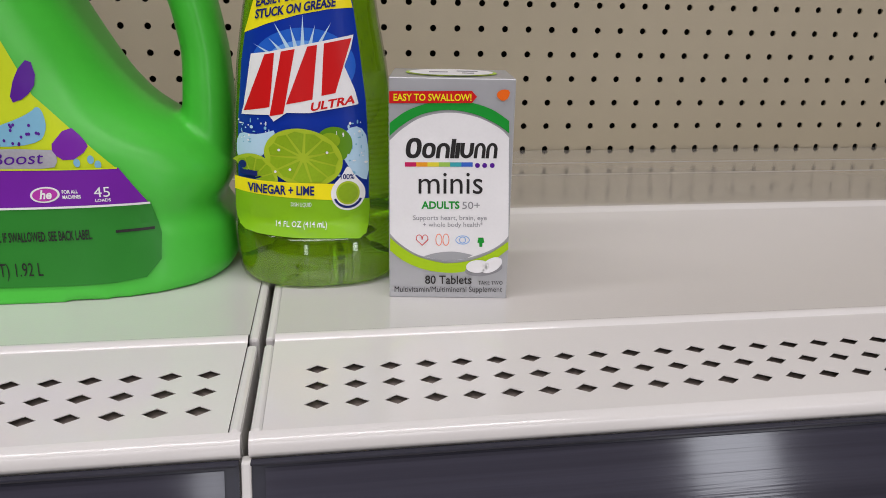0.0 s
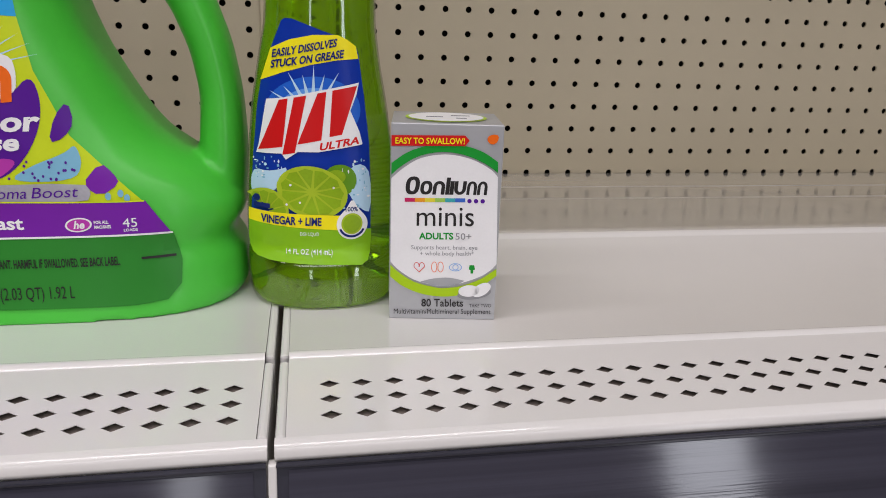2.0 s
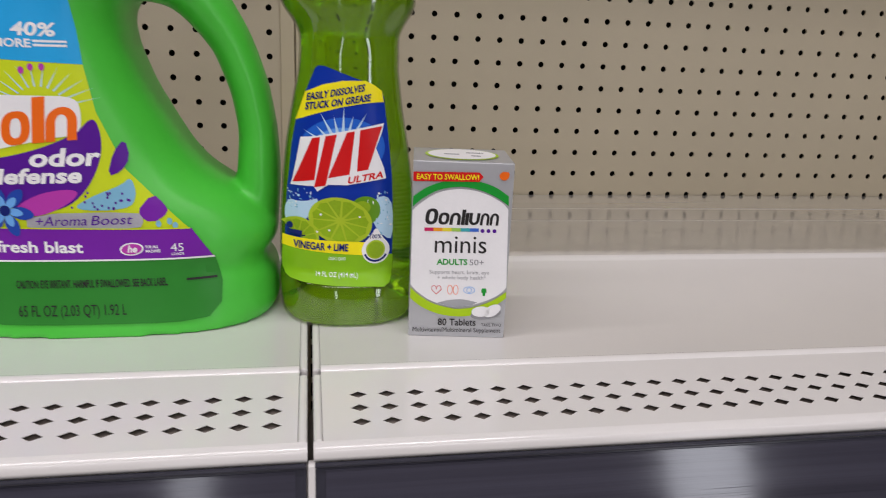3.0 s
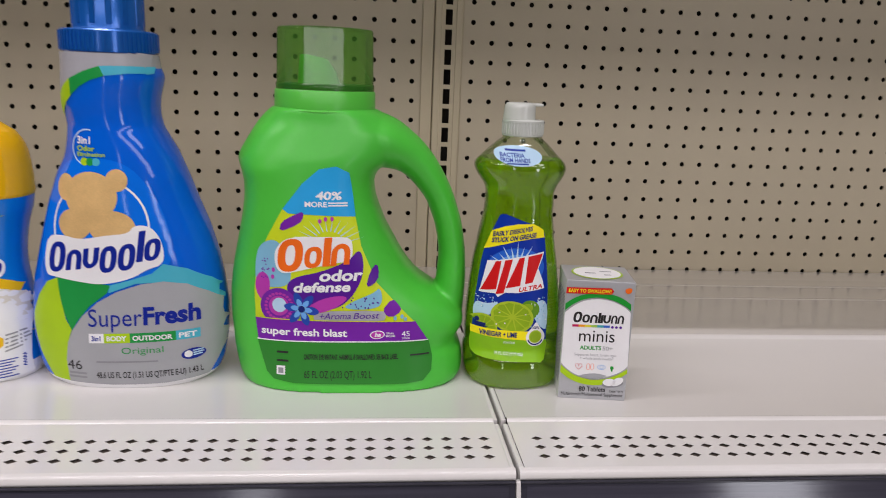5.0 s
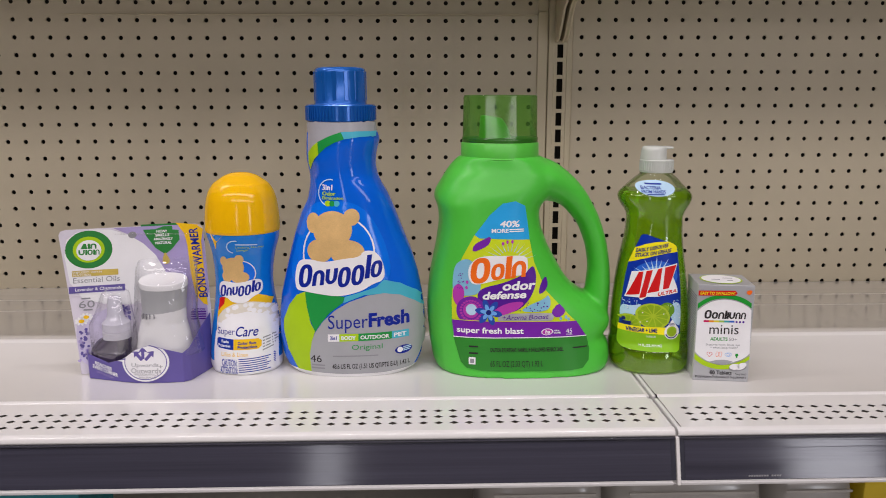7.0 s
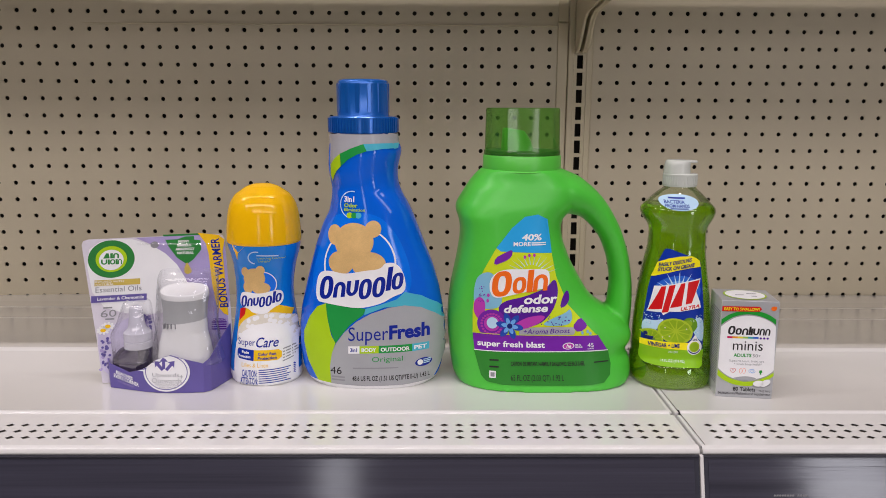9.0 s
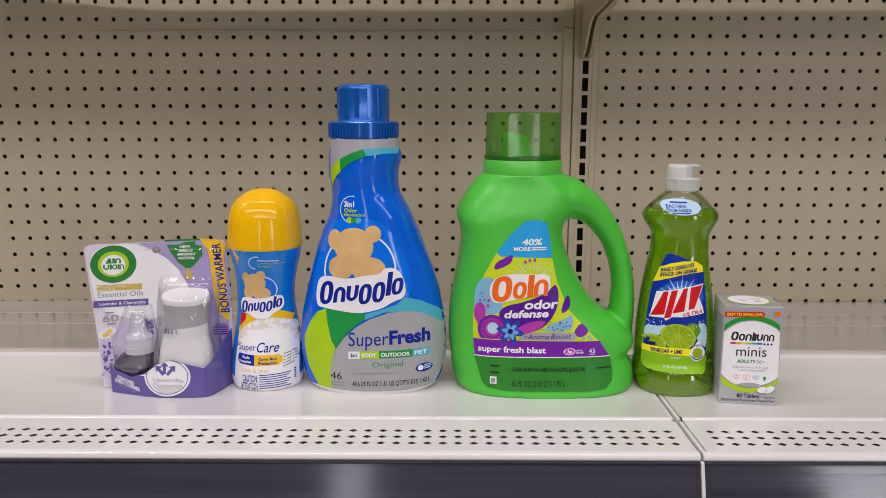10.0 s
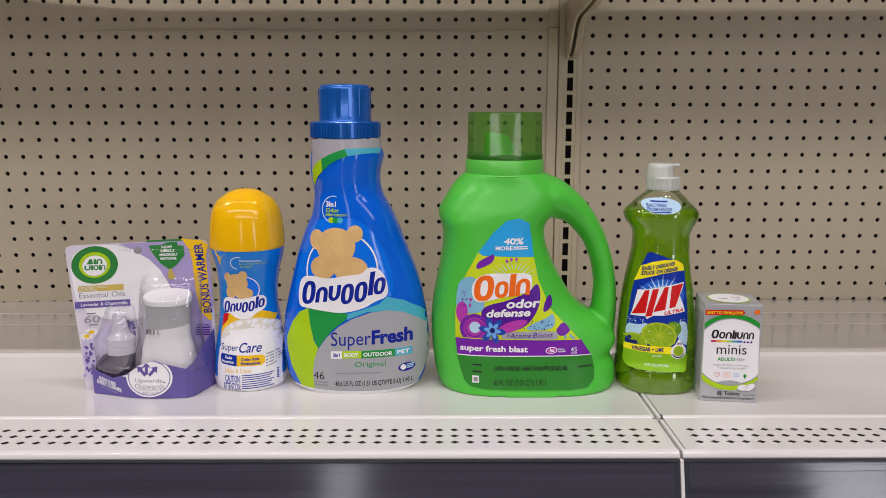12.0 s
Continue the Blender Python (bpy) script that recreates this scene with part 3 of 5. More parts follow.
    part("pouring_spout", spout, JUG_COLLAR, ob, smooth=True)
    art = Art(((2.0513e-04, -8.8526e-07, -0.24767, 1.1026e-05, 3.4314e-07, -1.0820e-06), (1.0644e-07, -2.0664e-04, 0.16272, 9.1043e-07, -1.1409e-05, 1.0820e-07)), front)
    outline = [(400, -32), (460, -42), (505, -20), (517, 60), (525, 135), (545, 240), (600, 370), (690, 465), (745, 520), (785, 580), (800, 640), (795, 690), (765, 722), (700, 728), (300, 725), (230, 715), (205, 690), (190, 640), (175, 580), (166, 500), (165, 400), (175, 300), (215, 210), (270, 110), (340, 20)]
    label = art.shape("label", outline, CHARTREUSE, ob, 1, "colourful printed front label")
    a = art
    a.shape("panel", [(172, 578), (787, 578), (800, 640), (795, 690), (765, 722), (700, 728), (300, 725), (230, 715), (205, 690), (190, 640)], PANEL_GREEN, label, 4)
    a.shape("panel", [(400, -32), (460, -42), (505, -20), (517, 60), (525, 135), (290, 125), (270, 110), (340, 20)], CYAN, label, 2)
    a.text("40%", 385, 46, 476, 76, WHITE, label, 3, 0, 4, 0.03)
    a.text("MORE", 348, 82, 426, 101, WHITE, label, 3, 0, 0, 0.03)
    for k in range(2):
        a.bar("small_print", 430, 84 + 9 * k, 498, 89 + 9 * k, WHITE, label, 3)
    for k in range(13):
        t = radians(190 + 12.5 * k)
        c, s = math.cos(t), math.sin(t)
        a.shape("ray", [(430 + 60 * c - 2 * s, 245 + 60 * s + 2 * c), (430 + 135 * c, 245 + 110 * s), (430 + 60 * c + 2 * s, 245 + 60 * s - 2 * c)], PALE, label, 2)
    a.shape("leaf", [(258, 190), (265, 155), (310, 130), (345, 115), (340, 150), (310, 170)], PURPLE, label, 3, soft=1)
    a.shape("leaf", [(170, 300), (185, 240), (235, 215), (270, 240), (300, 330), (290, 380), (220, 390), (170, 380)], AQUA, label, 2, soft=2)
    a.shape("leaf", [(168, 400), (172, 350), (200, 330), (225, 360), (215, 430), (190, 440)], MAGENTA, label, 3, soft=2)
    a.shape("swirl", [(540, 245), (555, 300), (545, 360), (510, 420), (460, 460), (380, 470), (310, 440), (275, 390), (300, 350), (400, 330), (500, 290)], VIOLET, label, 3, soft=2)
    a.shape("swirl", [(340, 465), (400, 425), (470, 412), (500, 420), (460, 455), (390, 480)], MAGENTA, label, 4, soft=2)
    a.shape("leaf", [(560, 385), (575, 330), (600, 300), (610, 345), (590, 375)], VIOLET, label, 3, soft=1)
    a.shape("leaf", [(470, 462), (520, 430), (590, 405), (610, 385), (622, 430), (600, 462)], AQUA, label, 3, soft=2)
    a.shape("leaf", [(615, 470), (655, 425), (680, 450), (690, 470), (650, 495)], PURPLE, label, 3, soft=1)
    for k, (u, v) in enumerate(((400, 150), (420, 143), (443, 142), (665, 495), (690, 490), (702, 500), (235, 325), (232, 350))):
        a.oval("dot", u, v, 6, 8, (MAGENTA if k < 3 or k > 5 else AQUA), label, 4)
    rings = random.Random(3)
    for k in range(40):
        u, v = 475 + rings.random() * 130, 420 + rings.random() * 42
        a.oval("dot", u, v, 2.5, 3, VIOLET, label, 4) if k < 22 else a.oval("dot", 180 + rings.random() * 40, 285 + rings.random() * 70, 2.2, 2.6, PURPLE, label, 4)
    a.shape("brand_backing", [(240, 250), (290, 205), (420, 205), (508, 205), (516, 245), (510, 290), (440, 300), (330, 325), (265, 340), (240, 310)], WHITE, label, 4, soft=2)
    brand_row(a, "brand_mark", 246, 226, 506, 330, (("ring", 36, 8, 4), ("ring", 25, -26, -3), ("bar", 11, 2, -4), ("arch", 27, -24, -4)), ORANGE, label, 5, 25, 10, 0.31)
    a.text("odor", 393, 322, 545, 364, WHITE, label, 5, 4, 8, 0.035)
    a.text("defense", 302, 368, 503, 404, WHITE, label, 5, 5, 8, 0.035)
    a.oval("flower", 252, 455, 66, 66, PURPLE, label, 4)
    for k in range(22):
        t = 2 * math.pi * k / 22
        a.oval("dot", 252 + 46 * math.cos(t), 455 + 46 * math.sin(t), 6, 5, MAGENTA, label, 5)
    a.oval("flower", 252, 453, 36, 36, MAGENTA, label, 5)
    a.oval("pearl", 254, 450, 25, 26, PALE, label, 6)
    a.shape("banner", [(375, 470), (620, 465), (634, 485), (622, 507), (375, 510)], SILVER, label, 4, soft=1)
    for k in range(6):
        t = radians(60 * k + 10)
        c, n = math.cos(t), math.sin(t)
        for size, m, layer in ((1.0, PETAL, 7), (0.62, SKY, 8)):
            a.shape("petal", [(332 + size * (p * c - q * n), 462 + size * (p * n + q * c)) for p, q in ((4, 0), (26, 15), (50, 13), (66, 0), (50, -13), (26, -15))], m, label, layer, soft=1)
    a.oval("pearl", 332, 462, 12, 12, NAVY, label, 9)
    a.text("+Aroma", 392, 476, 505, 498, VIOLET, label, 6, 2, 6, 0.0)
    a.text("Boost", 515, 474, 605, 496, VIOLET, label, 6, 2, 6, 0.0)
    a.shape("banner", [(166, 498), (737, 507), (785, 580), (175, 577)], PURPLE, label, 5)
    a.bar("line", 173, 576, 786, 580, WHITE, label, 6)
    a.bar("line", 166, 498, 735, 501, CHARTREUSE, label, 6, -8)
    a.text("super fresh blast", 188, 530, 492, 565, WHITE, label, 6, -4, 0, 0.025)
    a.oval("badge", 600, 553, 27, 15, WHITE, label, 6, turn=-5)
    a.text("he", 590, 544, 611, 561, WHITE, label, 8, 0, 4, 0.03)
    a.oval("badge", 600, 553, 23, 12, MAGENTA, label, 7, turn=-5)
    a.text("FOR ALL", 631, 545, 660, 552, WHITE, label, 6, 0, 0, 0.03)
    a.text("MACHINES", 631, 555, 664, 562, WHITE, label, 6, 0, 0, 0.03)
    a.text("45", 688, 542, 717, 561, WHITE, label, 6)
    a.text("LOADS", 689, 564, 717, 570, WHITE, label, 6, 0, 0, 0.02)
    a.text("CAUTION: EYE IRRITANT. HARMFUL IF SWALLOWED. SEE BACK LABEL.", 338, 622, 675, 641, BLACK, label, 7, 0, 0, 0.02)
    a.text("65 FL OZ (2.03 QT) 1.92 L", 338, 680, 578, 714, BLACK, label, 7, 0, 0, 0.0)
    a.bar("small_print", 718, 627, 788, 632, BLACK, label, 7)
    for v in (614, 644):
        a.bar("small_print", 242, v, 283, v + 7, BLACK, label, 6)
    a.bar("code_patch", 241, 666, 271, 698, WHITE, label, 6)
    a.bar("code_mark", 247, 673, 265, 692, GREY, label, 7)
    return ob


# ---- fabric softener bottle ----
SOFT_BLUE = surface("softener_sleeve", (0.0, 0.13, 0.76), 0.07, 0.06, 9, 0.012, 200)
SOFT_CAP = surface("softener_cap", (0.006, 0.13, 0.52), 0.22, 0.08, 30, metal=0.35, coat=0.3)
PEARL = surface("pearl_plastic", (0.42, 0.42, 0.45), 0.22, 0.06, 20, coat=0.3)
SOFT_GREY = ink("soft_grey", (0.40, 0.41, 0.43), 0.3, 0.06)
LEAF_GREEN = ink("leaf_green", (0.01, 0.32, 0.06))
SPRING = ink("spring", (0.42, 0.66, 0.01))
TEAL = ink("teal", (0.07, 0.47, 0.62))
TAN = ink("tan", (0.72, 0.47, 0.19), 0.5, 0.22)
DEEP = ink("deep_blue", (0.005, 0.02, 0.3))
BRIGHT = ink("bright_blue", (0.0, 0.175, 0.86), 0.09, 0.05)


def softener_bottle():
    ob = thing("softener_bottle", (-0.312, -0.415, 0.0), "tall blue fabric softener bottle with a metallic blue screw cap", "softener bottle", "products on the shelf", nudge=(-0.0008, -0.0208), size=0.991)
    prof = [(0.0, -0.312, 0.0590, 0.0388), (0.002, -0.3122, 0.063, 0.039), (0.006, -0.3124, 0.0665, 0.0402), (0.0145, -0.3125, 0.0697, 0.0405), (0.0355, -0.3125, 0.0726, 0.042), (0.0565, -0.3121, 0.0726, 0.042),
            (0.0772, -0.3121, 0.07, 0.0415), (0.0978, -0.3116, 0.0657, 0.041), (0.118, -0.312, 0.0601, 0.0405), (0.138, -0.3132, 0.0534, 0.0395), (0.158, -0.3135, 0.0462, 0.038), (0.1706, -0.3128, 0.0404, 0.036),
            (0.1783, -0.3138, 0.0377, 0.035), (0.1859, -0.3155, 0.0348, 0.034), (0.1934, -0.3172, 0.0331, 0.033), (0.201, -0.3186, 0.0328, 0.033), (0.2085, -0.3196, 0.0335, 0.0335), (0.216, -0.3192, 0.034, 0.034),
            (0.2234, -0.318, 0.0348, 0.0345), (0.2299, -0.3172, 0.0352, 0.0345), (0.2346, -0.3180, 0.0338, 0.0338), (0.2445, -0.3188, 0.0330, 0.0330)]
    rows = [(z, c, w, d, -0.415, 2.35 if z < 0.19 else 2.1) for z, c, w, d in prof]
    bm = loft(resample(rows, 110, 1), 96)
    art_low = Art(((1.8790e-04, -7.5053e-06, -0.39022, 9.2614e-06, -2.0396e-07, -8.6151e-07), (2.4972e-07, -1.8868e-04, 0.16271, 9.0690e-07, -9.5861e-06, -9.0685e-08)), bm, 0.0028)
    art_top = Art(((1.7735e-04, -6.4734e-06, -0.38612, 7.9654e-06, -3.7780e-07, -1.0366e-06), (-3.0416e-07, -1.7102e-04, 0.30163, 4.1558e-07, -8.3872e-06, 1.2958e-07)), bm, 0.0028)
    for f in bm.faces:
        f.material_index = 2 if f.calc_center_median().z < 0.0055 else 1 if f.calc_center_median().z > 0.2345 else 0
    part("body", bm, [SOFT_BLUE, PEARL, WHITE], ob, smooth=True)
    cap = part("cap", turned(-0.3190, -0.415, [(0.0325, 0.2450), (0.0330, 0.2455), (0.0330, 0.2596), (0.0322, 0.2606), (0.0252, 0.2612), (0.0247, 0.2622), (0.0243, 0.2900), (0.0238, 0.2932), (0.0222, 0.2947), (0.0180, 0.2951)], 72), SOFT_CAP, ob, "metallic blue screw cap", True)
    rib = box(-0.0007, 0.0007, -0.0006, 0.0012, 0.2462, 0.2592)
    ribs = bmesh.new()
    for k in range(64):
        t = 2 * math.pi * k / 64
        q = rib.copy()
        q.transform(Matrix.Translation((-0.3190 + 0.0327 * math.cos(t), -0.415 + 0.0327 * math.sin(t), 0)) @ Matrix.Rotation(t - math.pi / 2, 4, "Z"))
        ribs = join(ribs, q)
    part("knurling", ribs, SOFT_CAP, cap)
    for k in range(14):
        t = 2 * math.pi * k / 14 + 0.1
        q = box(-0.0022, 0.0022, -0.0006, 0.0009, 0.2640, 0.2915, 0.0006, 1)
        q.transform(Matrix.Translation((-0.3190 + 0.0240 * math.cos(t), -0.415 + 0.0240 * math.sin(t), 0)) @ Matrix.Rotation(t - math.pi / 2, 4, "Z"))
        part("flute", q, SOFT_CAP, cap)
    a = art_top
    sleeve = a.shape("neck_window", [(222, 318), (605, 318), (600, 376), (480, 375), (402, 378), (340, 400), (280, 430), (245, 470), (226, 530)], PEARL, ob, 1, "clear greyish neck above the sleeve")
    a.shape("stripe", [(226, 490), (250, 455), (280, 430), (285, 495), (262, 520), (248, 545), (238, 575), (228, 545)], SPRING, sleeve, 2)
    a.shape("stripe", [(280, 430), (340, 400), (402, 378), (420, 415), (370, 432), (325, 458), (285, 495)], LEAF_GREEN, sleeve, 2)
    a.shape("stripe", [(402, 378), (480, 375), (603, 376), (608, 402), (500, 404), (420, 415)], TEAL, sleeve, 2)
    a.ring("arc", 345, 690, 62, 70, 5, PALE, sleeve, 2, 110, 285)
    a.text("3in1", 305, 648, 358, 678, WHITE, sleeve, 2, 0, 0, 0.03)
    a.text("Odor", 305, 684, 375, 705, SPRING, sleeve, 2, 0, 0, 0.03)
    a.text("Elimination", 305, 709, 414, 725, SPRING, sleeve, 2, 0, 0, 0.02)
    for u, m in ((380, TEAL), (357, LEAF_GREEN), (335, SPRING)):
        a.oval("dot", u, 745, 16, 15, m, sleeve, 2)
    a = art_low
    label = a.shape("label", [(215, -25), (330, -55), (470, -40), (560, 60), (620, 200), (640, 330), (560, 420), (200, 430), (120, 330), (150, 180)], BRIGHT, ob, 1, "printed blue front with coloured arcs", soft=2)
    a.oval("disc", 375, 215, 182, 195, WHITE, label, 2)
    a.oval("disc", 375, 215, 174, 187, BRIGHT, label, 3)
    for u, v, ru, rv in ((420, 205, 85, 62), (345, 92, 98, 92), (248, 62, 36, 50), (440, 30, 40, 42), (282, 198, 64, 58)):
        a.oval("plain_patch", u, v, ru, rv, TAN, label, 4, "plain tan oval")
    a.shape("brand_backing", [(158, 398), (152, 330), (168, 250), (235, 240), (300, 255), (400, 235), (480, 228), (500, 195), (560, 200), (598, 260), (606, 345), (540, 365), (490, 398), (380, 424), (280, 412), (200, 402)], WHITE, label, 5, soft=2)
    brand_row(a, "brand_mark", 168, 285, 590, 388, (("ring", 23, 12, 0), ("arch", 20, -22, -4), ("cup", 20, -22, -4), ("ring", 21, -22, 20), ("ring", 21, -22, 20), ("bar", 8, 20, -6), ("ring", 19, -16, -4)), DEEP, label, 6, 58, 12, 0.34)
    a.shape("arc_field", [(88, 560), (120, 480), (160, 425), (208, 403), (215, 480), (235, 560), (257, 600), (240, 650), (230, 720), (236, 806), (165, 800), (112, 705), (88, 610)], SPRING, label, 2)
    a.shape("arc_field", [(205, 403), (300, 410), (408, 425), (395, 455), (330, 505), (285, 560), (257, 602), (228, 530), (212, 460)], LEAF_GREEN, label, 3)
    a.shape("arc_field", [(405, 425), (480, 405), (560, 380), (600, 345), (680, 368), (760, 418), (798, 462), (808, 520), (750, 472), (680, 430), (600, 414), (500, 418), (400, 455)], TEAL, label, 3)
    a.shape("arc_field", [(236, 806), (229, 720), (240, 650), (259, 602), (300, 545), (360, 490), (430, 450), (520, 420), (600, 412), (680, 427), (750, 467), (806, 518), (808, 600), (796, 690), (772, 750), (742, 802), (600, 812), (400, 813)], SOFT_GREY, label, 4)
    a.text("Super", 322, 517, 520, 607, DEEP, label, 5, 6)
    a.text("Fresh", 524, 508, 725, 579, DEEP, label, 5, 6, 0, 0.04)
    for u0, u1, m, word, ink_m in ((322, 378, WHITE, "3in1", DEEP), (378, 473, SPRING, "BODY", WHITE), (473, 638, LEAF_GREEN, "OUTDOOR", WHITE), (638, 722, TEAL, "PET", WHITE)):
        lift = (u0 - 322) * 0.018
        a.bar("pill", u0, 611 - lift, u1, 648 - lift, m, label, 5, 0.02 * (u1 - u0))
        a.text(word, u0 + 10, 620 - lift, u1 - 12, 640 - lift, ink_m, label, 6, 1, 0, 0.03)
    a.text("Original", 440, 664, 592, 698, LEAF_GREEN, label, 5, 3)
    a.text("46", 232, 718, 289, 755, BLACK, label, 5)
    for v in (764, 779):
        a.bar("small_print", 238, v, 305, v + 8, GREY, label, 5, -2)
    a.text("48.6 US FL OZ (1.51 US QT/PTE E-U) 1.43 L", 342, 762, 725, 795, BLACK, label, 5, 4, 0, 0.02)
    a.bar("small_print", 345, 719, 570, 725, GREY, label, 5, 1)
    a.oval("badge", 695, 704, 42, 22, DEEP, label, 5, turn=-5)
    a.oval("badge_mark", 678, 704, 14, 14, WHITE, label, 6, turn=-5)
    for k in range(3):
        a.bar("small_print", 694, 690 + 9 * k, 730 - 5 * (k == 2), 695 + 9 * k, PALE, label, 6, 3)
    return ob


# ---- scent booster bottle ----
BOOST_CAP = surface("booster_cap", (0.95, 0.52, 0.0), 0.1, 0.04, 20)
BOOST_BLUE = surface("booster_blue", (0.0, 0.22, 0.74), 0.22, 0.06, 16, coat=0.3)
CREAM = ink("cream", (0.78, 0.74, 0.64), 0.4, 0.12)
AMBER = ink("amber", (0.9, 0.55, 0.01))


def booster_bottle():
    ob = thing("scent_booster_bottle", (-0.42, -0.415, 0.0), "waisted blue and white scent booster bottle with a yellow dome cap", "laundry bottle", "products on the shelf", nudge=(0.0003, -0.02), size=0.991)
    prof = [(0.0, -0.4205, 0.0335), (0.002, -0.4205, 0.0350), (0.007, -0.4207, 0.0358), (0.0169, -0.4204, 0.036), (0.0329, -0.4199, 0.0349), (0.0447, -0.4196, 0.0335), (0.0565, -0.4195, 0.0316), (0.0683, -0.4195, 0.0297), (0.0799, -0.4196, 0.0284),
            (0.0915, -0.4196, 0.0279), (0.1031, -0.4193, 0.0285), (0.1184, -0.4186, 0.0305), (0.1298, -0.4182, 0.0335), (0.1375, -0.4188, 0.0352), (0.1395, -0.4188, 0.0352)]
    bm = loft(resample([(z, c, w, w * 0.95, -0.415, 2.15) for z, c, w in prof], 80, 1), 80)
    a = Art(((1.7574e-04, -1.0087e-05, -0.45780, 8.3409e-06, -3.4314e-07, -3.5273e-07), (-4.7751e-07, -1.7395e-04, 0.20976, 1.0959e-06, -8.7071e-06, 1.7637e-07)), bm)
    for f in bm.faces:
        f.material_index = 1 if f.calc_center_median().z < 0.012 else 0
    part("body", bm, [BOOST_BLUE, WHITE], ob, smooth=True)
    part("cap", loft(resample([(z, -0.4186, w, w * 0.97, -0.415, 2.1) for z, w in ((0.1392, 0.0352), (0.1397, 0.0361), (0.1523, 0.0357), (0.1617, 0.0349), (0.171, 0.0335), (0.1784, 0.0311), (0.1858, 0.0263), (0.1932, 0.0156), (0.1958, 0.008), (0.1963, 0.001))], 50, 1), 64), BOOST_CAP, ob, "glossy yellow dome cap", True)
    label = a.shape("label", [(96, 384), (240, 384), (175, 400), (135, 440), (128, 480), (118, 440)], AMBER, ob, 1, "printed blue and white sleeve")
    a.shape("flash", [(96, 384), (170, 384), (120, 405), (112, 430)], WHITE, label, 2)
    a.ring("arc", 235, 460, 44, 36, 6, PALE, label, 2, 100, 290)
    a.bar("small_print", 240, 444, 350, 450, PALE, label, 2, -4)
    a.text("Looking Newer", 241, 458, 383, 470, SPRING, label, 2, -1)
    a.text("Longer", 246, 472, 310, 488, SPRING, label, 2)
    a.oval("disc", 262, 610, 76, 74, WHITE, label, 1)
    a.oval("disc", 262, 610, 71, 69, BRIGHT, label, 2)
    for u, v, ru, rv in ((258, 628, 48, 32), (222, 575, 58, 56), (172, 540, 20, 26), (255, 530, 24, 26), (190, 622, 28, 34)):
        a.oval("plain_patch", u, v, ru, rv, TAN, label, 3, "plain tan oval")
    a.shape("flash", [(128, 900), (135, 800), (150, 740), (200, 720), (330, 715), (400, 745), (445, 805), (478, 880), (460, 920), (140, 930)], AMBER, label, 1, soft=1)
    a.shape("flash", [(138, 810), (143, 745), (178, 725), (172, 770)], RED, label, 2)
    a.oval("bead_field", 298, 880, 168, 122, CREAM, label, 2)
    rnd = random.Random(5)
    for k in range(46):
        t, r = rnd.random() * math.pi, 0.62 + 0.34 * rnd.random()
        a.oval("bead", 298 + 160 * r * math.cos(t), 880 - 118 * r * math.sin(t), 11 + 4 * rnd.random(), 9 + 3 * rnd.random(), (WHITE if k % 2 else CREAM), label, 3 + k % 2)
    a.shape("white_field", [(119, 1010), (128, 920), (165, 860), (225, 822), (300, 808), (370, 825), (440, 880), (485, 950), (494, 1010), (494, 1085), (470, 1120), (300, 1140), (140, 1125), (119, 1080)], WHITE, label, 5)
    a.shape("brand_backing", [(146, 735), (142, 670), (165, 645), (250, 660), (345, 635), (368, 660), (366, 715), (320, 735), (290, 765), (220, 762), (190, 735)], WHITE, label, 5, soft=2)
    brand_row(a, "brand_mark", 148, 678, 358, 735, (("ring", 18, 6, 0), ("arch", 16, -10, -3), ("cup", 16, -10, -3), ("ring", 17, -10, 9), ("ring", 17, -10, 9), ("bar", 7, 8, -3), ("ring", 15, -8, -3)), DEEP, label, 6, 28, 5, 0.34)
    a.text("Super", 140, 893, 236, 938, DEEP, label, 6)
    a.text("Care", 236, 884, 350, 936, DEEP, label, 6, 0, 12, 0.01)
    a.shape("pill", [(138, 955), (146, 944), (230, 950), (230, 1006), (148, 998), (138, 985)], BLUE, label, 6)
    a.shape("pill", [(230, 950), (355, 950), (371, 962), (371, 990), (355, 1004), (230, 1006)], AMBER, label, 6)
    a.text("Fade", 165, 955, 205, 970, WHITE, label, 7, -1, 0, 0.03)
    a.text("Protection", 146, 976, 213, 991, WHITE, label, 7, -2, 0, 0.03)
    a.text("Color Run", 252, 963, 344, 978, DEEP, label, 7, 1, 0, 0.03)
    a.text("Protection", 252, 984, 348, 1000, DEEP, label, 7, 2, 0, 0.03)
    a.text("Lilies & Linen", 165, 1018, 305, 1040, AMBER, label, 6)
    a.text("CAUTION:", 167, 1054, 250, 1092, BLUE, label, 6, 0, 0, 0.02)
    a.text("ATTENTION:", 156, 1094, 252, 1132, BLUE, label, 6, 0, 0, 0.02)
    for k in range(7):
        a.bar("small_print", 258, 1052 + 11.5 * k, 412 - 9 * (k % 3), 1056.5 + 11.5 * k, BLUE, label, 6, 6)
    for k in range(5):
        a.bar("small_print", 376, 948 + 16 * k, 455 - 8 * k, 954 + 16 * k, GREY, label, 6, 14)
        a.bar("small_print", 432, 1040 + 12 * k, 482, 1044 + 12 * k, BLUE, label, 6, 8)
    return ob


# ---- dish soap bottle ----
SOAP_SHELL = clear("soap_bottle_plastic", (0.93, 0.96, 0.86), 0.22, 0.04, wave=0.04)
SOAP = liquid("green_soap", (0.35, 0.70, 0.0), 0.02, 1.34, 0.88)
CAP_WHITE = clear("soap_cap_plastic", (0.86, 0.9, 0.85), 0.16, 0.2, 0.72, (0.8, 0.83, 0.78))


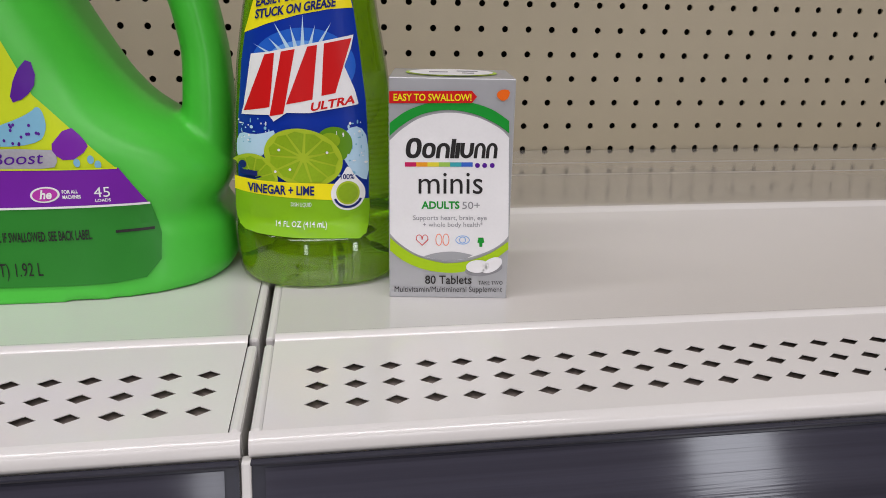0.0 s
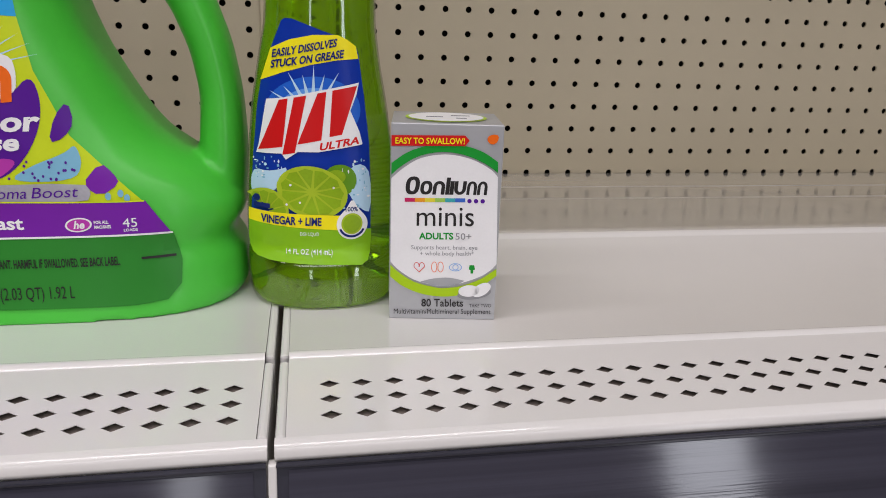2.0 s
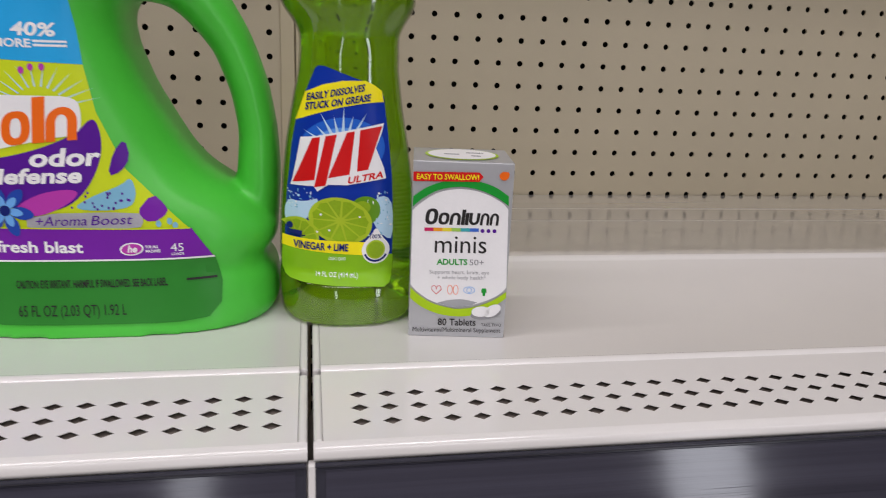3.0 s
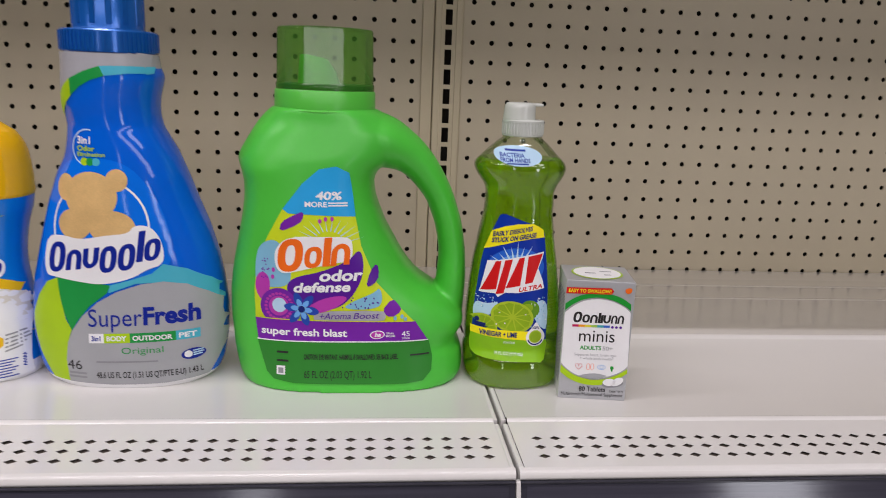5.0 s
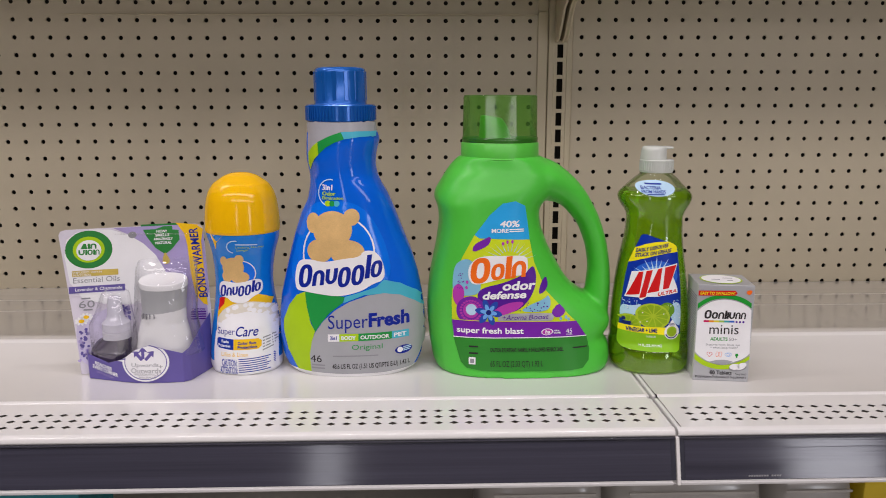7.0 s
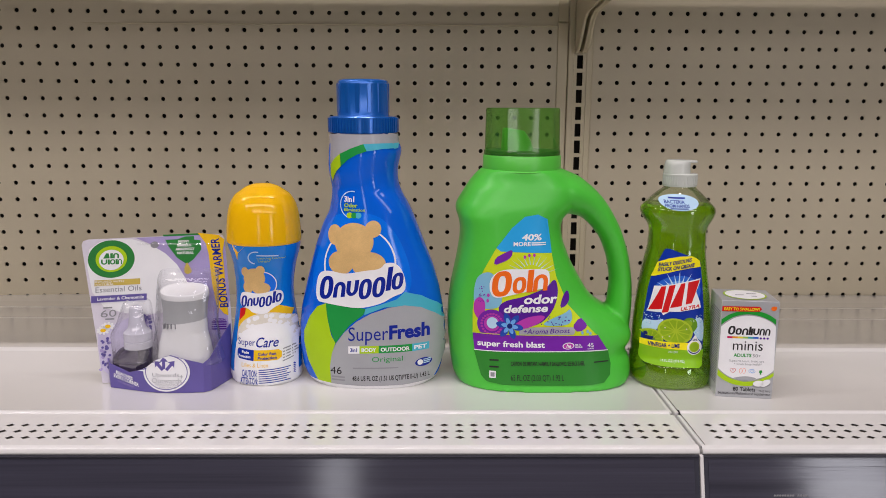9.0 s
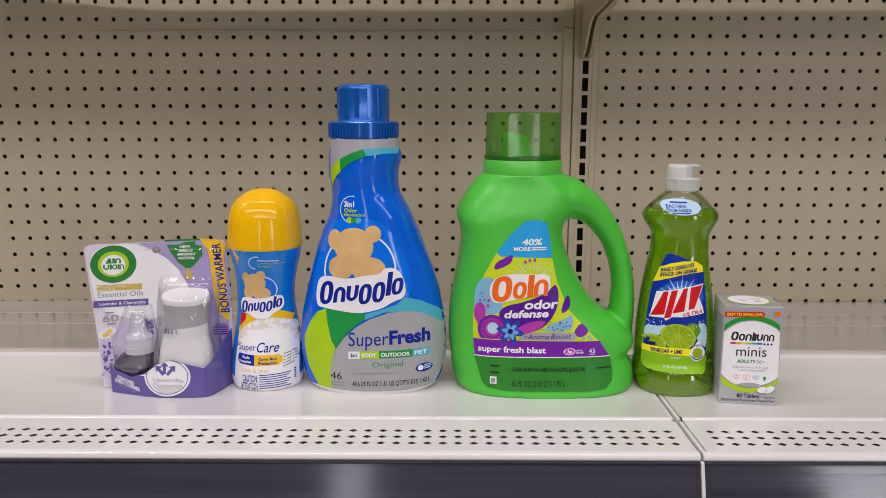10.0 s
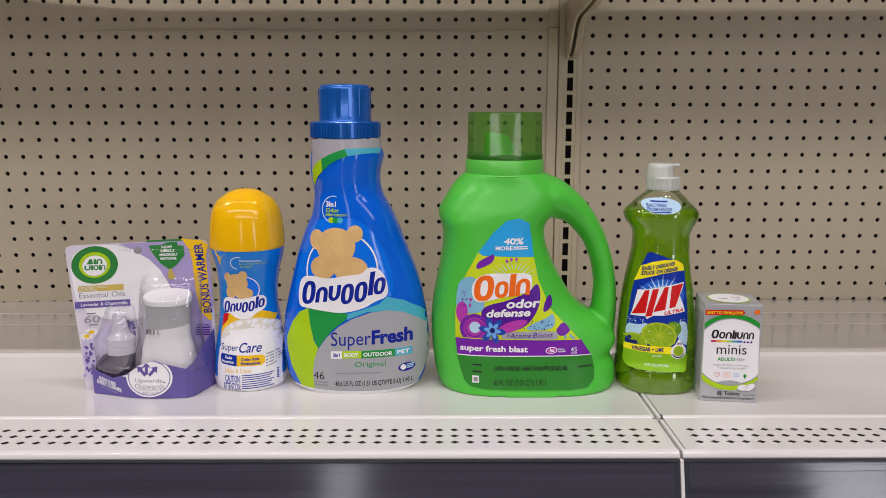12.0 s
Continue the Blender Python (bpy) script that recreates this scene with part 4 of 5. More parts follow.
def soap_bottle():
    ob = thing("dish_soap_bottle", (-0.0125, -0.42, 0.0), "clear dish soap bottle filled with yellow-green liquid, white flip cap", "soap bottle", "products on the shelf", nudge=(-0.0032, -0.0222), size=0.991)
    prof = [(0.0, -0.0120, 0.0358, 0.0378), (0.0025, -0.0120, 0.0377, 0.0390), (0.008, -0.0118, 0.0385, 0.0384), (0.0175, -0.0116, 0.0398, 0.0378), (0.0250, -0.0117, 0.0397, 0.0358), (0.0275, -0.0118, 0.0386, 0.0322), (0.0292, -0.0118, 0.0381, 0.0312), (0.0320, -0.0118, 0.0388, 0.0316), (0.0378, -0.0118, 0.0389, 0.0318), (0.0577, -0.0122, 0.0378, 0.0308), (0.0775, -0.0126, 0.036, 0.0295), (0.0972, -0.0129, 0.0336, 0.0285),
            (0.1166, -0.013, 0.0302, 0.0272), (0.1358, -0.0124, 0.0271, 0.0258), (0.1454, -0.0121, 0.0267, 0.0255), (0.153, -0.0121, 0.0268, 0.0257), (0.1587, -0.0121, 0.029, 0.0265), (0.1663, -0.0126, 0.0343, 0.028), (0.1719, -0.0129, 0.0363, 0.0285), (0.1757, -0.0133, 0.0353, 0.028), (0.1832, -0.0133, 0.0274, 0.0245),
            (0.1895, -0.0128, 0.021, 0.02), (0.1925, -0.0126, 0.0175, 0.0172), (0.1944, -0.0124, 0.0146, 0.0146), (0.1965, -0.0124, 0.0145, 0.0145)]
    rows = resample([(z, c, w, d, -0.42, 2.5 if z < 0.15 else 2.2) for z, c, w, d in prof], 100, 1)
    shell = loft(rows, 72, caps=False)
    front = loft(rows, 72)
    body = part("body", shell, SOAP_SHELL, ob, "clear thin plastic", True)
    body.visible_shadow = False
    inside = [(z + (0.0012 if z < 0.003 else 0), c, w - 0.0008, d - 0.0008, y, p) for z, c, w, d, y, p in rows if z < 0.1795]
    part("soap", loft(inside, 72), SOAP, ob, "yellow-green liquid", True)
    cap = part("cap", turned(-0.0126, -0.42, [(0.0153, 0.1956), (0.0158, 0.1960), (0.0158, 0.2056), (0.0162, 0.2060), (0.0162, 0.2074), (0.0155, 0.2080), (0.0120, 0.2082)]), CAP_WHITE, ob, "translucent white flip cap", True)
    lid = join(loft([(0.2080, -0.0160, 0.0124, 0.0134, -0.42, 2.2), (0.2110, -0.0160, 0.0122, 0.0132, -0.42, 2.2), (0.2165, -0.0158, 0.0118, 0.0130, -0.42, 2.2), (0.2192, -0.0153, 0.0116, 0.0128, -0.42, 2.2), (0.2205, -0.0150, 0.0108, 0.0120, -0.42, 2.2), (0.2208, -0.0150, 0.0096, 0.0108, -0.42, 2.2)], 40), box(-0.014, 0.0012, -0.4275, -0.4125, 0.2184, 0.2206, 0.0009))
    part("lid", lid, CAP_WHITE, cap, smooth=True)
    ribs = bmesh.new()
    for k in range(40):
        t = 2 * math.pi * k / 40
        q = box(-0.0005, 0.0005, -0.0004, 0.0005, 0.1975, 0.2062)
        q.transform(Matrix.Translation((-0.0126 + 0.0158 * math.cos(t), -0.42 + 0.0158 * math.sin(t), 0)) @ Matrix.Rotation(t - math.pi / 2, 4, "Z"))
        ribs = join(ribs, q)
    part("knurling", ribs, CAP_WHITE, cap)
    a10 = Art(((1.7623e-04, 6.8239e-06, -0.08233, 8.3047e-06, 4.7226e-07, -1.6696e-07), (-3.3765e-07, -1.7543e-04, 0.23050, 8.3538e-07, -8.6482e-06, 3.3392e-07)), front)
    sticker = a10.oval("neck_sticker", 344, 272, 98, 41, PALE, ob, 2, "pale blue oval sticker", turn=2)
    a10.text("BACTERIA", 268, 261, 366, 278, BLUE, sticker, 3, 0, 0, 0.02)
    a10.text("FROM HANDS", 268, 281, 389, 298, BLUE, sticker, 3, 0, 0, 0.02)
    a10.bar("small_print", 290, 246, 372, 254, BLUE, sticker, 3)
    a10.bar("small_print", 292, 301, 382, 306, BLUE, sticker, 3)
    a = Art(((1.0030e-04, -7.5825e-06, -0.04623, 1.1270e-05, -4.3126e-07, 5.9757e-06), (2.1835e-06, -9.7934e-05, 0.12280, -5.7690e-06, -1.1377e-05, -8.7878e-08)), front, 0.003)
    outline = [(150, -140), (165, -152), (195, -150), (330, -95), (440, -55), (480, -25), (492, 10), (520, 200), (545, 400), (556, 600), (557, 800), (552, 872), (542, 897), (518, 911), (300, 910), (90, 903), (68, 890), (56, 862), (50, 820), (45, 600), (45, 480), (55, 250), (70, 130), (110, -20)]
    label = a.shape("label", outline, BLUE, ob, 2, "blue, yellow and green printed front label")
    a.shape("yellow_band", [(108, -15), (190, -55), (290, -75), (400, -75), (440, -55), (480, -25), (492, 32), (400, 38), (280, 60), (160, 95), (68, 132)], YELLOW, label, 3)
    a.text("EASILY DISSOLVES", 116, -8, 395, 30, NAVY, label, 6, 52, 4, 0.03)
    a.text("STUCK ON GREASE", 112, 40, 425, 78, NAVY, label, 6, 50, 4, 0.035)
    glow = ink("glow_blue", (0.02, 0.13, 0.62))
    halo = ink("halo_blue", (0.12, 0.34, 0.84))
    a.oval("glow", 300, 260, 205, 150, glow, label, 3)
    a.oval("glow", 300, 280, 160, 120, halo, label, 4)
    for k in range(11):
        t = radians(192 + 15.5 * k)
        c, s = math.cos(t), math.sin(t)
        r = 215 if k % 2 else 180
        a.shape("ray", [(300 + 90 * c - 9 * s, 275 + 80 * s + 9 * c), (300 + r * c, 275 + r * s), (300 + 90 * c + 9 * s, 275 + 80 * s - 9 * c)], PALE, label, 5)
    a.shape("brand_backing", [(62, 455), (72, 415), (98, 215), (170, 205), (200, 198), (340, 170), (495, 138), (485, 190), (460, 260), (500, 350), (515, 405), (330, 440), (240, 440), (190, 475), (170, 450)], WHITE, label, 6)
    brand_row(a, "brand_mark", 72, 225, 458, 440, (("wedge", 25, 0, 0), ("bar", 13, 0, 36), ("wedge", 25, 0, 0), ("vee", 26, 0, -8)), RED, label, 7, 75, 36)
    a.shape("word_backing", [(318, 405), (500, 362), (512, 408), (325, 440)], WHITE, label, 7)
    a.text("ULTRA", 330, 400, 500, 434, RED, label, 8, 30, 6, 0.03)
    a.shape("splash", [(45, 560), (60, 525), (110, 530), (160, 520), (200, 505), (180, 560), (140, 620), (60, 650), (46, 620)], PALE, label, 6, soft=1)
    a.shape("splash", [(440, 560), (470, 500), (520, 490), (552, 540), (556, 700), (520, 690), (470, 640)], PALE, label, 6, soft=1)
    rnd = random.Random(8)
    for k in range(70):
        left = k % 2
        u = 50 + rnd.random() * 130 if left else 430 + rnd.random() * 118
        v = 465 + rnd.random() * 100 if left else 455 + rnd.random() * 230
        a.oval("drop", u, v, 2 + 5 * rnd.random() ** 2, 2 + 7 * rnd.random() ** 2, (PALE, WHITE, AQUA)[k % 3], label, 7)
    a.oval("lime", 420, 560, 72, 68, LIME_DARK, label, 7)
    a.oval("lime", 405, 545, 40, 30, LIME, label, 8)

    def slice_(x, y, rx, ry, start, stop, turn, cells, layer):
        c, s = math.cos(radians(turn)), math.sin(radians(turn))
        a.oval("lime_slice", x, y, rx, ry, LIME_RIM, label, layer, turn=turn, start=start, stop=stop)
        for k in range(cells):
            t0, t1 = (radians(start + (stop - start) * (k + e) / cells) for e in (0.05, 0.95))
            tm = 0.5 * (t0 + t1)
            pts = [(0.14, tm), (0.84, t0), (0.9, tm), (0.84, t1)]
            a.shape("lime_cell", [(x + r * (rx * math.cos(t) * c - ry * math.sin(t) * s), y + r * (rx * math.cos(t) * s + ry * math.sin(t) * c)) for r, t in pts], LIME, label, layer + 1)

    slice_(305, 610, 152, 108, 0, 360, 14, 11, 9)
    slice_(112, 700, 98, 96, 195, 345, 25, 5, 11)
    for u, v in ((213, 582), (255, 655), (200, 665), (395, 590)):
        a.oval("sparkle", u, v, 5, 5, WHITE, label, 13)
    a.shape("green_field", [(50, 750), (556, 768), (557, 800), (552, 872), (542, 897), (518, 911), (300, 910), (90, 903), (68, 890), (56, 862), (50, 820)], LABEL_GREEN, label, 12)
    a.shape("yellow_band", [(47, 700), (430, 708), (425, 770), (49, 752)], YELLOW, label, 13)
    a.text("VINEGAR + LIME", 97, 714, 347, 750, NAVY, label, 16, -2, 0, 0.03)
    a.text("DISH LIQUID", 260, 778, 337, 796, WHITE, label, 16)
    a.text("14 FL OZ (414 mL)", 205, 853, 396, 888, WHITE, label, 17)
    a.oval("kosher_mark", 76, 648, 14, 15, NAVY, label, 14)
    a.bar("code_strip", 66, 668, 132, 688, NAVY, label, 14)
    a.shape("drop_badge", [(474, 632), (500, 680), (535, 715), (542, 755), (520, 795), (474, 812), (428, 795), (408, 755), (415, 715), (450, 680)], WHITE, label, 14, soft=2)
    a.text("100%", 446, 671, 498, 691, NAVY, label, 15, 0, 0, 0.02)
    a.oval("lime_slice", 474, 742, 44, 44, LIME_RIM, label, 15)
    a.oval("lime_slice", 474, 742, 37, 37, LIME, label, 16)
    a.ring("small_print", 474, 742, 58, 58, 9, NAVY, label, 15, 25, 155)
    return ob


# ---- supplement box ----
CARTON = surface("carton_silver", (0.46, 0.47, 0.49), 0.32, 0.05, 20, metal=0.25, coat=0.2)
CARTON_SIDE = surface("carton_side", (0.62, 0.63, 0.62), 0.4, 0.04, 20)
GREEN_ARC = ink("green_arc", (0.01, 0.33, 0.035))


def bend(pts, steps=5):
    """A smooth line through the points."""
    p = [Vector(q) for q in [pts[0]] + list(pts) + [pts[-1]]]
    line = []
    for k in range(1, len(p) - 2):
        for s in (i / steps for i in range(steps)):
            line.append(tuple(0.5 * (2 * p[k] + (p[k + 1] - p[k - 1]) * s + (2 * p[k - 1] - 5 * p[k] + 4 * p[k + 1] - p[k + 2]) * s * s + (3 * p[k] - p[k - 1] - 3 * p[k + 1] + p[k + 2]) * s ** 3)))
    return line + [tuple(p[-1])]


def supplement_box():
    ob = thing("supplement_box", (0.0171, -0.4685, 0.0), "small silver and white carton of supplement tablets", "medicine box", "products on the shelf", nudge=(-0.003, -0.0243), size=0.995)
    w, d, h = 0.0511, 0.046, 0.0942
    turn = Matrix.Translation((0.0171, -0.4685, 0)) @ Matrix.Rotation(radians(-8.0), 4, "Z")
    flat = box(0, w, 0, d, 0, h)
    body = box(0, w, 0, d, 0, h, 0.0005, 2)
    for m in (body,):
        m.transform(turn)
    front = flat.copy()
    front.transform(turn)
    for f in body.faces:
        f.material_index = 1 if f.normal.x < -0.7 or f.normal.x > 0.7 else 0
    carton = part("carton", body, [CARTON, CARTON_SIDE], ob)
    a = Art(((8.6016e-05, -1.4564e-06, 0.01140, 8.6999e-06, 1.6905e-07, 3.9268e-07), (1.3885e-06, -8.3532e-05, 0.10205, -2.8909e-07, -8.9649e-06, 5.2077e-09)), front, 0.008)
    face = a.shape("front_print", bend([(73, 384), (130, 332), (220, 278), (345, 257), (470, 278), (570, 328), (613, 371)]) + bend([(611, 815), (580, 848), (520, 884), (420, 917), (345, 927), (300, 924), (200, 899), (120, 849), (77, 806)]), WHITE, carton, 2, "white rounded panel with printed words")
    a.shape("green_arc", bend([(73, 305), (150, 250), (250, 214), (345, 205), (450, 214), (540, 245), (614, 295)]) + bend([(614, 351), (560, 311), (460, 265), (340, 245), (220, 265), (130, 315), (73, 365)]), GREEN_ARC, face, 1)
    a.shape("green_arc", bend([(77, 822), (120, 861), (200, 909), (300, 935), (345, 939), (430, 929), (530, 893), (611, 840)]) + bend([(611, 876), (520, 940), (420, 975), (330, 982), (230, 967), (140, 930), (77, 882)]), SPRING, face, 1)
    a.shape("foot_shade", bend([(228, 907), (290, 891), (370, 886), (450, 901)]) + bend([(420, 917), (345, 927), (300, 924)]), SOFT_GREY, face, 3)
    a.shape("flag", [(70, 160), (445, 158), (468, 185), (445, 213), (70, 215)], RED, face, 3)
    a.text("EASY TO SWALLOW!", 90, 171, 443, 204, YELLOW, face, 4, 0, 0, 0.02)
    a.shape("maker_mark", [(558, 165), (585, 150), (618, 155), (612, 190), (585, 206), (560, 190)], ORANGE, face, 3, soft=1)
    brand_row(a, "brand_mark", 142, 376, 560, 464, (("ring", 21, 4, 0), ("ring", 18, -18, 0), ("arch", 18, -18, 0), ("bar", 6, 0, 0), ("bar", 6, -18, 0), ("cup", 18, -18, 0), ("arch", 15, -18, 0), ("arch", 15, -18, 0)), BLACK, face, 3, 0, 10, 0.3)
    hues = [(0.6, 0.02, 0.12), (0.85, 0.35, 0.02), (0.8, 0.7, 0.05), (0.35, 0.6, 0.1), (0.05, 0.4, 0.45), (0.05, 0.15, 0.6)]
    for i, hue in enumerate(hues):
        a.bar("colour_bar", 143 + 51 * i, 482, 143 + 51 * (i + 1), 502, ink("bar%d" % i, hue), face, 3)
    for u in (470, 503, 537):
        a.oval("dot", u, 496, 11, 11, VIOLET, face, 3)
    a.text("minis", 205, 530, 494, 625, BLACK, face, 3)
    a.text("ADULTS", 218, 658, 390, 693, GREEN_ARC, face, 3, 0, 0, 0.03)
    a.text("50+", 402, 660, 482, 693, GREY, face, 3)
    a.text("Supports heart, brain, eye", 180, 722, 513, 750, GREY, face, 3)
    a.text("+ whole body health*", 225, 752, 495, 780, GREY, face, 3)
    a.ring("heart_mark", 208, 826, 14, 17, 3, RED, face, 3, 150, 380)
    a.ring("heart_mark", 235, 826, 14, 17, 3, RED, face, 3, 160, 390)
    a.shape("heart_mark", [(193, 832), (197, 832), (222, 855), (247, 830), (251, 832), (222, 860)], RED, face, 3)
    a.ring("brain_mark", 297, 832, 15, 27, 3, ORANGE, face, 3)
    a.ring("brain_mark", 329, 832, 15, 27, 3, ORANGE, face, 3)
    a.ring("eye_mark", 404, 833, 32, 20, 3, SKY, face, 3)
    a.ring("eye_mark", 404, 833, 15, 15, 3, SKY, face, 3)
    a.shape("bar_mark", [(475, 822), (498, 822), (502, 845), (494, 846), (493, 864), (480, 864), (479, 846), (471, 845)], GREEN_ARC, face, 3)
    a.oval("tablet_shade", 500, 965, 85, 30, GREY, face, 2, turn=-8)
    for u, v, t in ((472, 952, -4), (535, 946, -30)):
        a.oval("tablet", u, v, 52, 29, WHITE, face, 3 if t > 0 else 4, turn=t)
    a.text("80 Tablets", 235, 993, 445, 1032, BLACK, face, 4, 0, 0, 0.012)
    a.text("TAKE TWO", 475, 1017, 585, 1034, BLACK, face, 5)
    a.text("Multivitamin/Multimineral Supplement", 98, 1043, 583, 1076, BLACK, face, 4)
    # the top and the side prints
    top = bmesh.new()
    ring = [top.verts.new((w / 2 + 0.0195 * math.cos(t), 0.023 + 0.0185 * math.sin(t), h + 0.0003)) for t in (2 * math.pi * i / 40 for i in range(40))]
    top.faces.new(ring)
    top.transform(turn)
    lid = part("top_ring", top, SPRING, carton)
    top = bmesh.new()
    ring = [top.verts.new((w / 2 + 0.0180 * math.cos(t), 0.023 + 0.0170 * math.sin(t), h + 0.0005)) for t in (2 * math.pi * i / 40 for i in range(40))]
    top.faces.new(ring)
    top.transform(turn)
    part("top_print", top, WHITE, carton)
    for x0, x1, y0 in ((0.016, 0.024, 0.02), (0.030, 0.035, 0.016), (0.028, 0.037, 0.026)):
        mark = box(x0, x1, y0, y0 + 0.0012, h + 0.0006, h + 0.0008)
        mark.transform(turn)
        part("top_mark", mark, GREY, carton)
    for i in range(30):
        y0, y1 = 0.004, 0.040 - 0.004 * ((i * 7) % 3)
        line = box(-0.0004, -0.0002, y0, y1, 0.012 + 0.0024 * i, 0.0130 + 0.0024 * i)
        line.transform(turn)
        part("small_print", line, GREY, carton)
    return ob


# ---- air freshener pack ----
CARD = surface("freshener_card", (0.72, 0.68, 0.76), 0.35, 0.1, 30)
LILAC = ink("lilac", (0.42, 0.35, 0.62), 0.3, 0.15)
TRAY = ink("tray_purple", (0.14, 0.11, 0.36), 0.3, 0.06)
WARMER = surface("warmer_plastic", (0.78, 0.78, 0.78), 0.25, 0.03, 20)
WARMER_GREY = surface("warmer_grey", (0.42, 0.43, 0.44), 0.35, 0.05, 60, stretch=(1, 1, 0.1))
MARK_GREEN = ink("mark_green", (0.03, 0.24, 0.05), 0.3, 0.2)
GOLD = ink("gold", (0.62, 0.47, 0.1), 0.3, 0.15)
REFILL = clear("refill_plastic", (0.95, 0.94, 0.98), 0.3, 0.1, 0.6, (0.86, 0.85, 0.93))
OIL = clear("refill_glass", (0.32, 0.27, 0.38), 0.4, 0.05, 0.25, (0.2, 0.16, 0.26))


def freshener_pack():
    ob = thing("air_freshener_pack", (-0.51, -0.435, 0.0), "lilac carded air freshener warmer and refill in a clear blister", "air freshener", "products on the shelf", nudge=(0, -0.0194), size=0.991)
    units = ((1.8770e-04, -1.6749e-05, -0.59083, 9.3536e-06, -6.7273e-07, -8.6483e-07), (3.4497e-07, -1.8769e-04, 0.16016, 7.6298e-07, -9.2996e-06, -1.6473e-07))

    def plane(x):
        return -0.4415 + (x + 0.5706) * 0.17

    outline = [(45, 110), (52, 92), (75, 84), (690, 72), (718, 78), (732, 100), (760, 420), (792, 800), (150, 842), (120, 600)]
    bm = bmesh.new()
    pts = [spot(units, u, v) for u, v in outline]
    pts = [(x, max(z, 0.0006)) for x, z in pts]
    f = bm.faces.new([bm.verts.new((x, plane(x), z)) for x, z in pts])
    got = bmesh.ops.extrude_face_region(bm, geom=[f])
    bmesh.ops.translate(bm, verts=[v for v in got["geom"] if isinstance(v, bmesh.types.BMVert)], vec=(0, 0.0008, 0))
    bmesh.ops.recalc_face_normals(bm, faces=bm.faces[:])
    a = Art(units, bm, 0.02)
    card = part("card", bm, CARD, ob, "lilac and white printed card")
    a.shape("lilac_field", [(440, 78), (690, 74), (730, 100), (760, 420), (792, 798), (690, 800), (640, 500), (560, 380), (470, 200), (360, 110), (300, 82)], LILAC, card, 1)
    a.shape("white_field", [(150, 82), (330, 90), (480, 190), (560, 330), (600, 460), (300, 480), (110, 420), (60, 150)], WHITE, card, 2, soft=1)
    a.shape("lilac_field", [(118, 560), (160, 540), (330, 460), (380, 520), (330, 760), (150, 800)], ink("light_lilac", (0.6, 0.55, 0.72), 0.3, 0.25), card, 2, soft=1)
    a.oval("brand_disc", 186, 186, 110, 96, MARK_GREEN, card, 3)
    a.oval("brand_disc", 186, 186, 74, 66, SPRING, card, 4)
    a.oval("brand_disc", 186, 190, 58, 52, WHITE, card, 5)
    brand_row(a, "brand_mark", 148, 156, 224, 182, (("wedge", 10, 0, 0), ("bar", 4, 0, 0), ("arch", 9, 0, 0)), MARK_GREEN, card, 6, 0, 0, 0.28)
    brand_row(a, "brand_mark", 138, 187, 238, 213, (("cup", 12, 0, 0), ("bar", 4, 0, 0), ("ring", 10, 0, 0), ("bar", 4, 0, 0), ("arch", 8, 0, 0)), MARK_GREEN, card, 6, 0, 0, 0.26)
    a.shape("green_tag", [(437, 76), (622, 70), (618, 150), (580, 200), (548, 225), (500, 190), (458, 130)], MARK_GREEN, card, 3)
    for i, (word, u0, u1) in enumerate((("NEW!", 505, 555), ("SMELLS", 500, 568), ("AMAZINGLY", 492, 585), ("NATURAL", 500, 580))):
        a.text(word, u0, 98 + 20 * i, u1, 112 + 20 * i, WHITE, card, 4, 0, 0, 0.03)
    a.shape("oil_drop", [(547, 208), (562, 240), (574, 258), (562, 276), (540, 274), (532, 255)], GOLD, card, 4, soft=1)
    a.oval("hang_hole", 391, 119, 20, 17, GREY, card, 4)
    a.shape("yellow_strip", [(612, 72), (690, 70), (718, 78), (732, 100), (770, 500), (735, 492), (694, 440), (672, 330), (655, 180), (640, 120)], AMBER, card, 4)
    a.text("BONUS WARMER", 712, 92, 756, 456, DEEP, card, 5, 0, -52, 0.02, True)
    a.bar("gold_bar", 108, 292, 323, 322, GOLD, card, 4, 3)
    a.text("INFUSED WITH", 112, 295, 245, 306, WHITE, card, 5)
    a.text("NATURAL", 114, 309, 200, 320, WHITE, card, 5)
    a.text("Essential Oils", 113, 328, 330, 355, GREY, card, 4, 4)
    a.bar("purple_bar", 93, 372, 355, 406, TRAY, card, 4, 4)
    a.text("Lavender & Chamomile", 122, 380, 342, 396, WHITE, card, 5, 4, 0, 0.015)
    a.text("60", 138, 446, 212, 482, GREY, card, 4, 2)
    a.bar("small_print", 150, 430, 192, 437, GREY, card, 4)
    a.bar("small_print", 160, 488, 202, 495, GREY, card, 4)
    for u, v in ((150, 548), (172, 528)):
        for i in range(9):
            t = 2 * math.pi * i / 9
            a.oval("flower", u + 22 * math.cos(t), v + 13 * math.sin(t), 10, 6, WHITE, card, 4, turn=40 * i)
        a.oval("flower", u, v, 13, 9, AMBER, card, 5)
    sprig = random.Random(11)
    for i in range(46):
        stem = i % 4
        u = (152, 176, 348, 366)[stem] + 20 * (sprig.random() - 0.5)
        v = (600, 585, 470, 485)[stem] + 95 * sprig.random() * (0.8 if stem > 1 else 1.6)
        a.oval("flower", u, v, 5 + 4 * sprig.random(), 6 + 4 * sprig.random(), (TRAY, LILAC)[i % 3 == 0], card, 4, turn=90 * sprig.random())
    a.text("CAUTION:", 676, 512, 742, 526, VIOLET, card, 4, -2, 0, 0.02)
    for i in range(1, 5):
        a.bar("small_print", 672, 516 + 12 * i, 745, 523 + 12 * i, VIOLET, card, 4, -2)
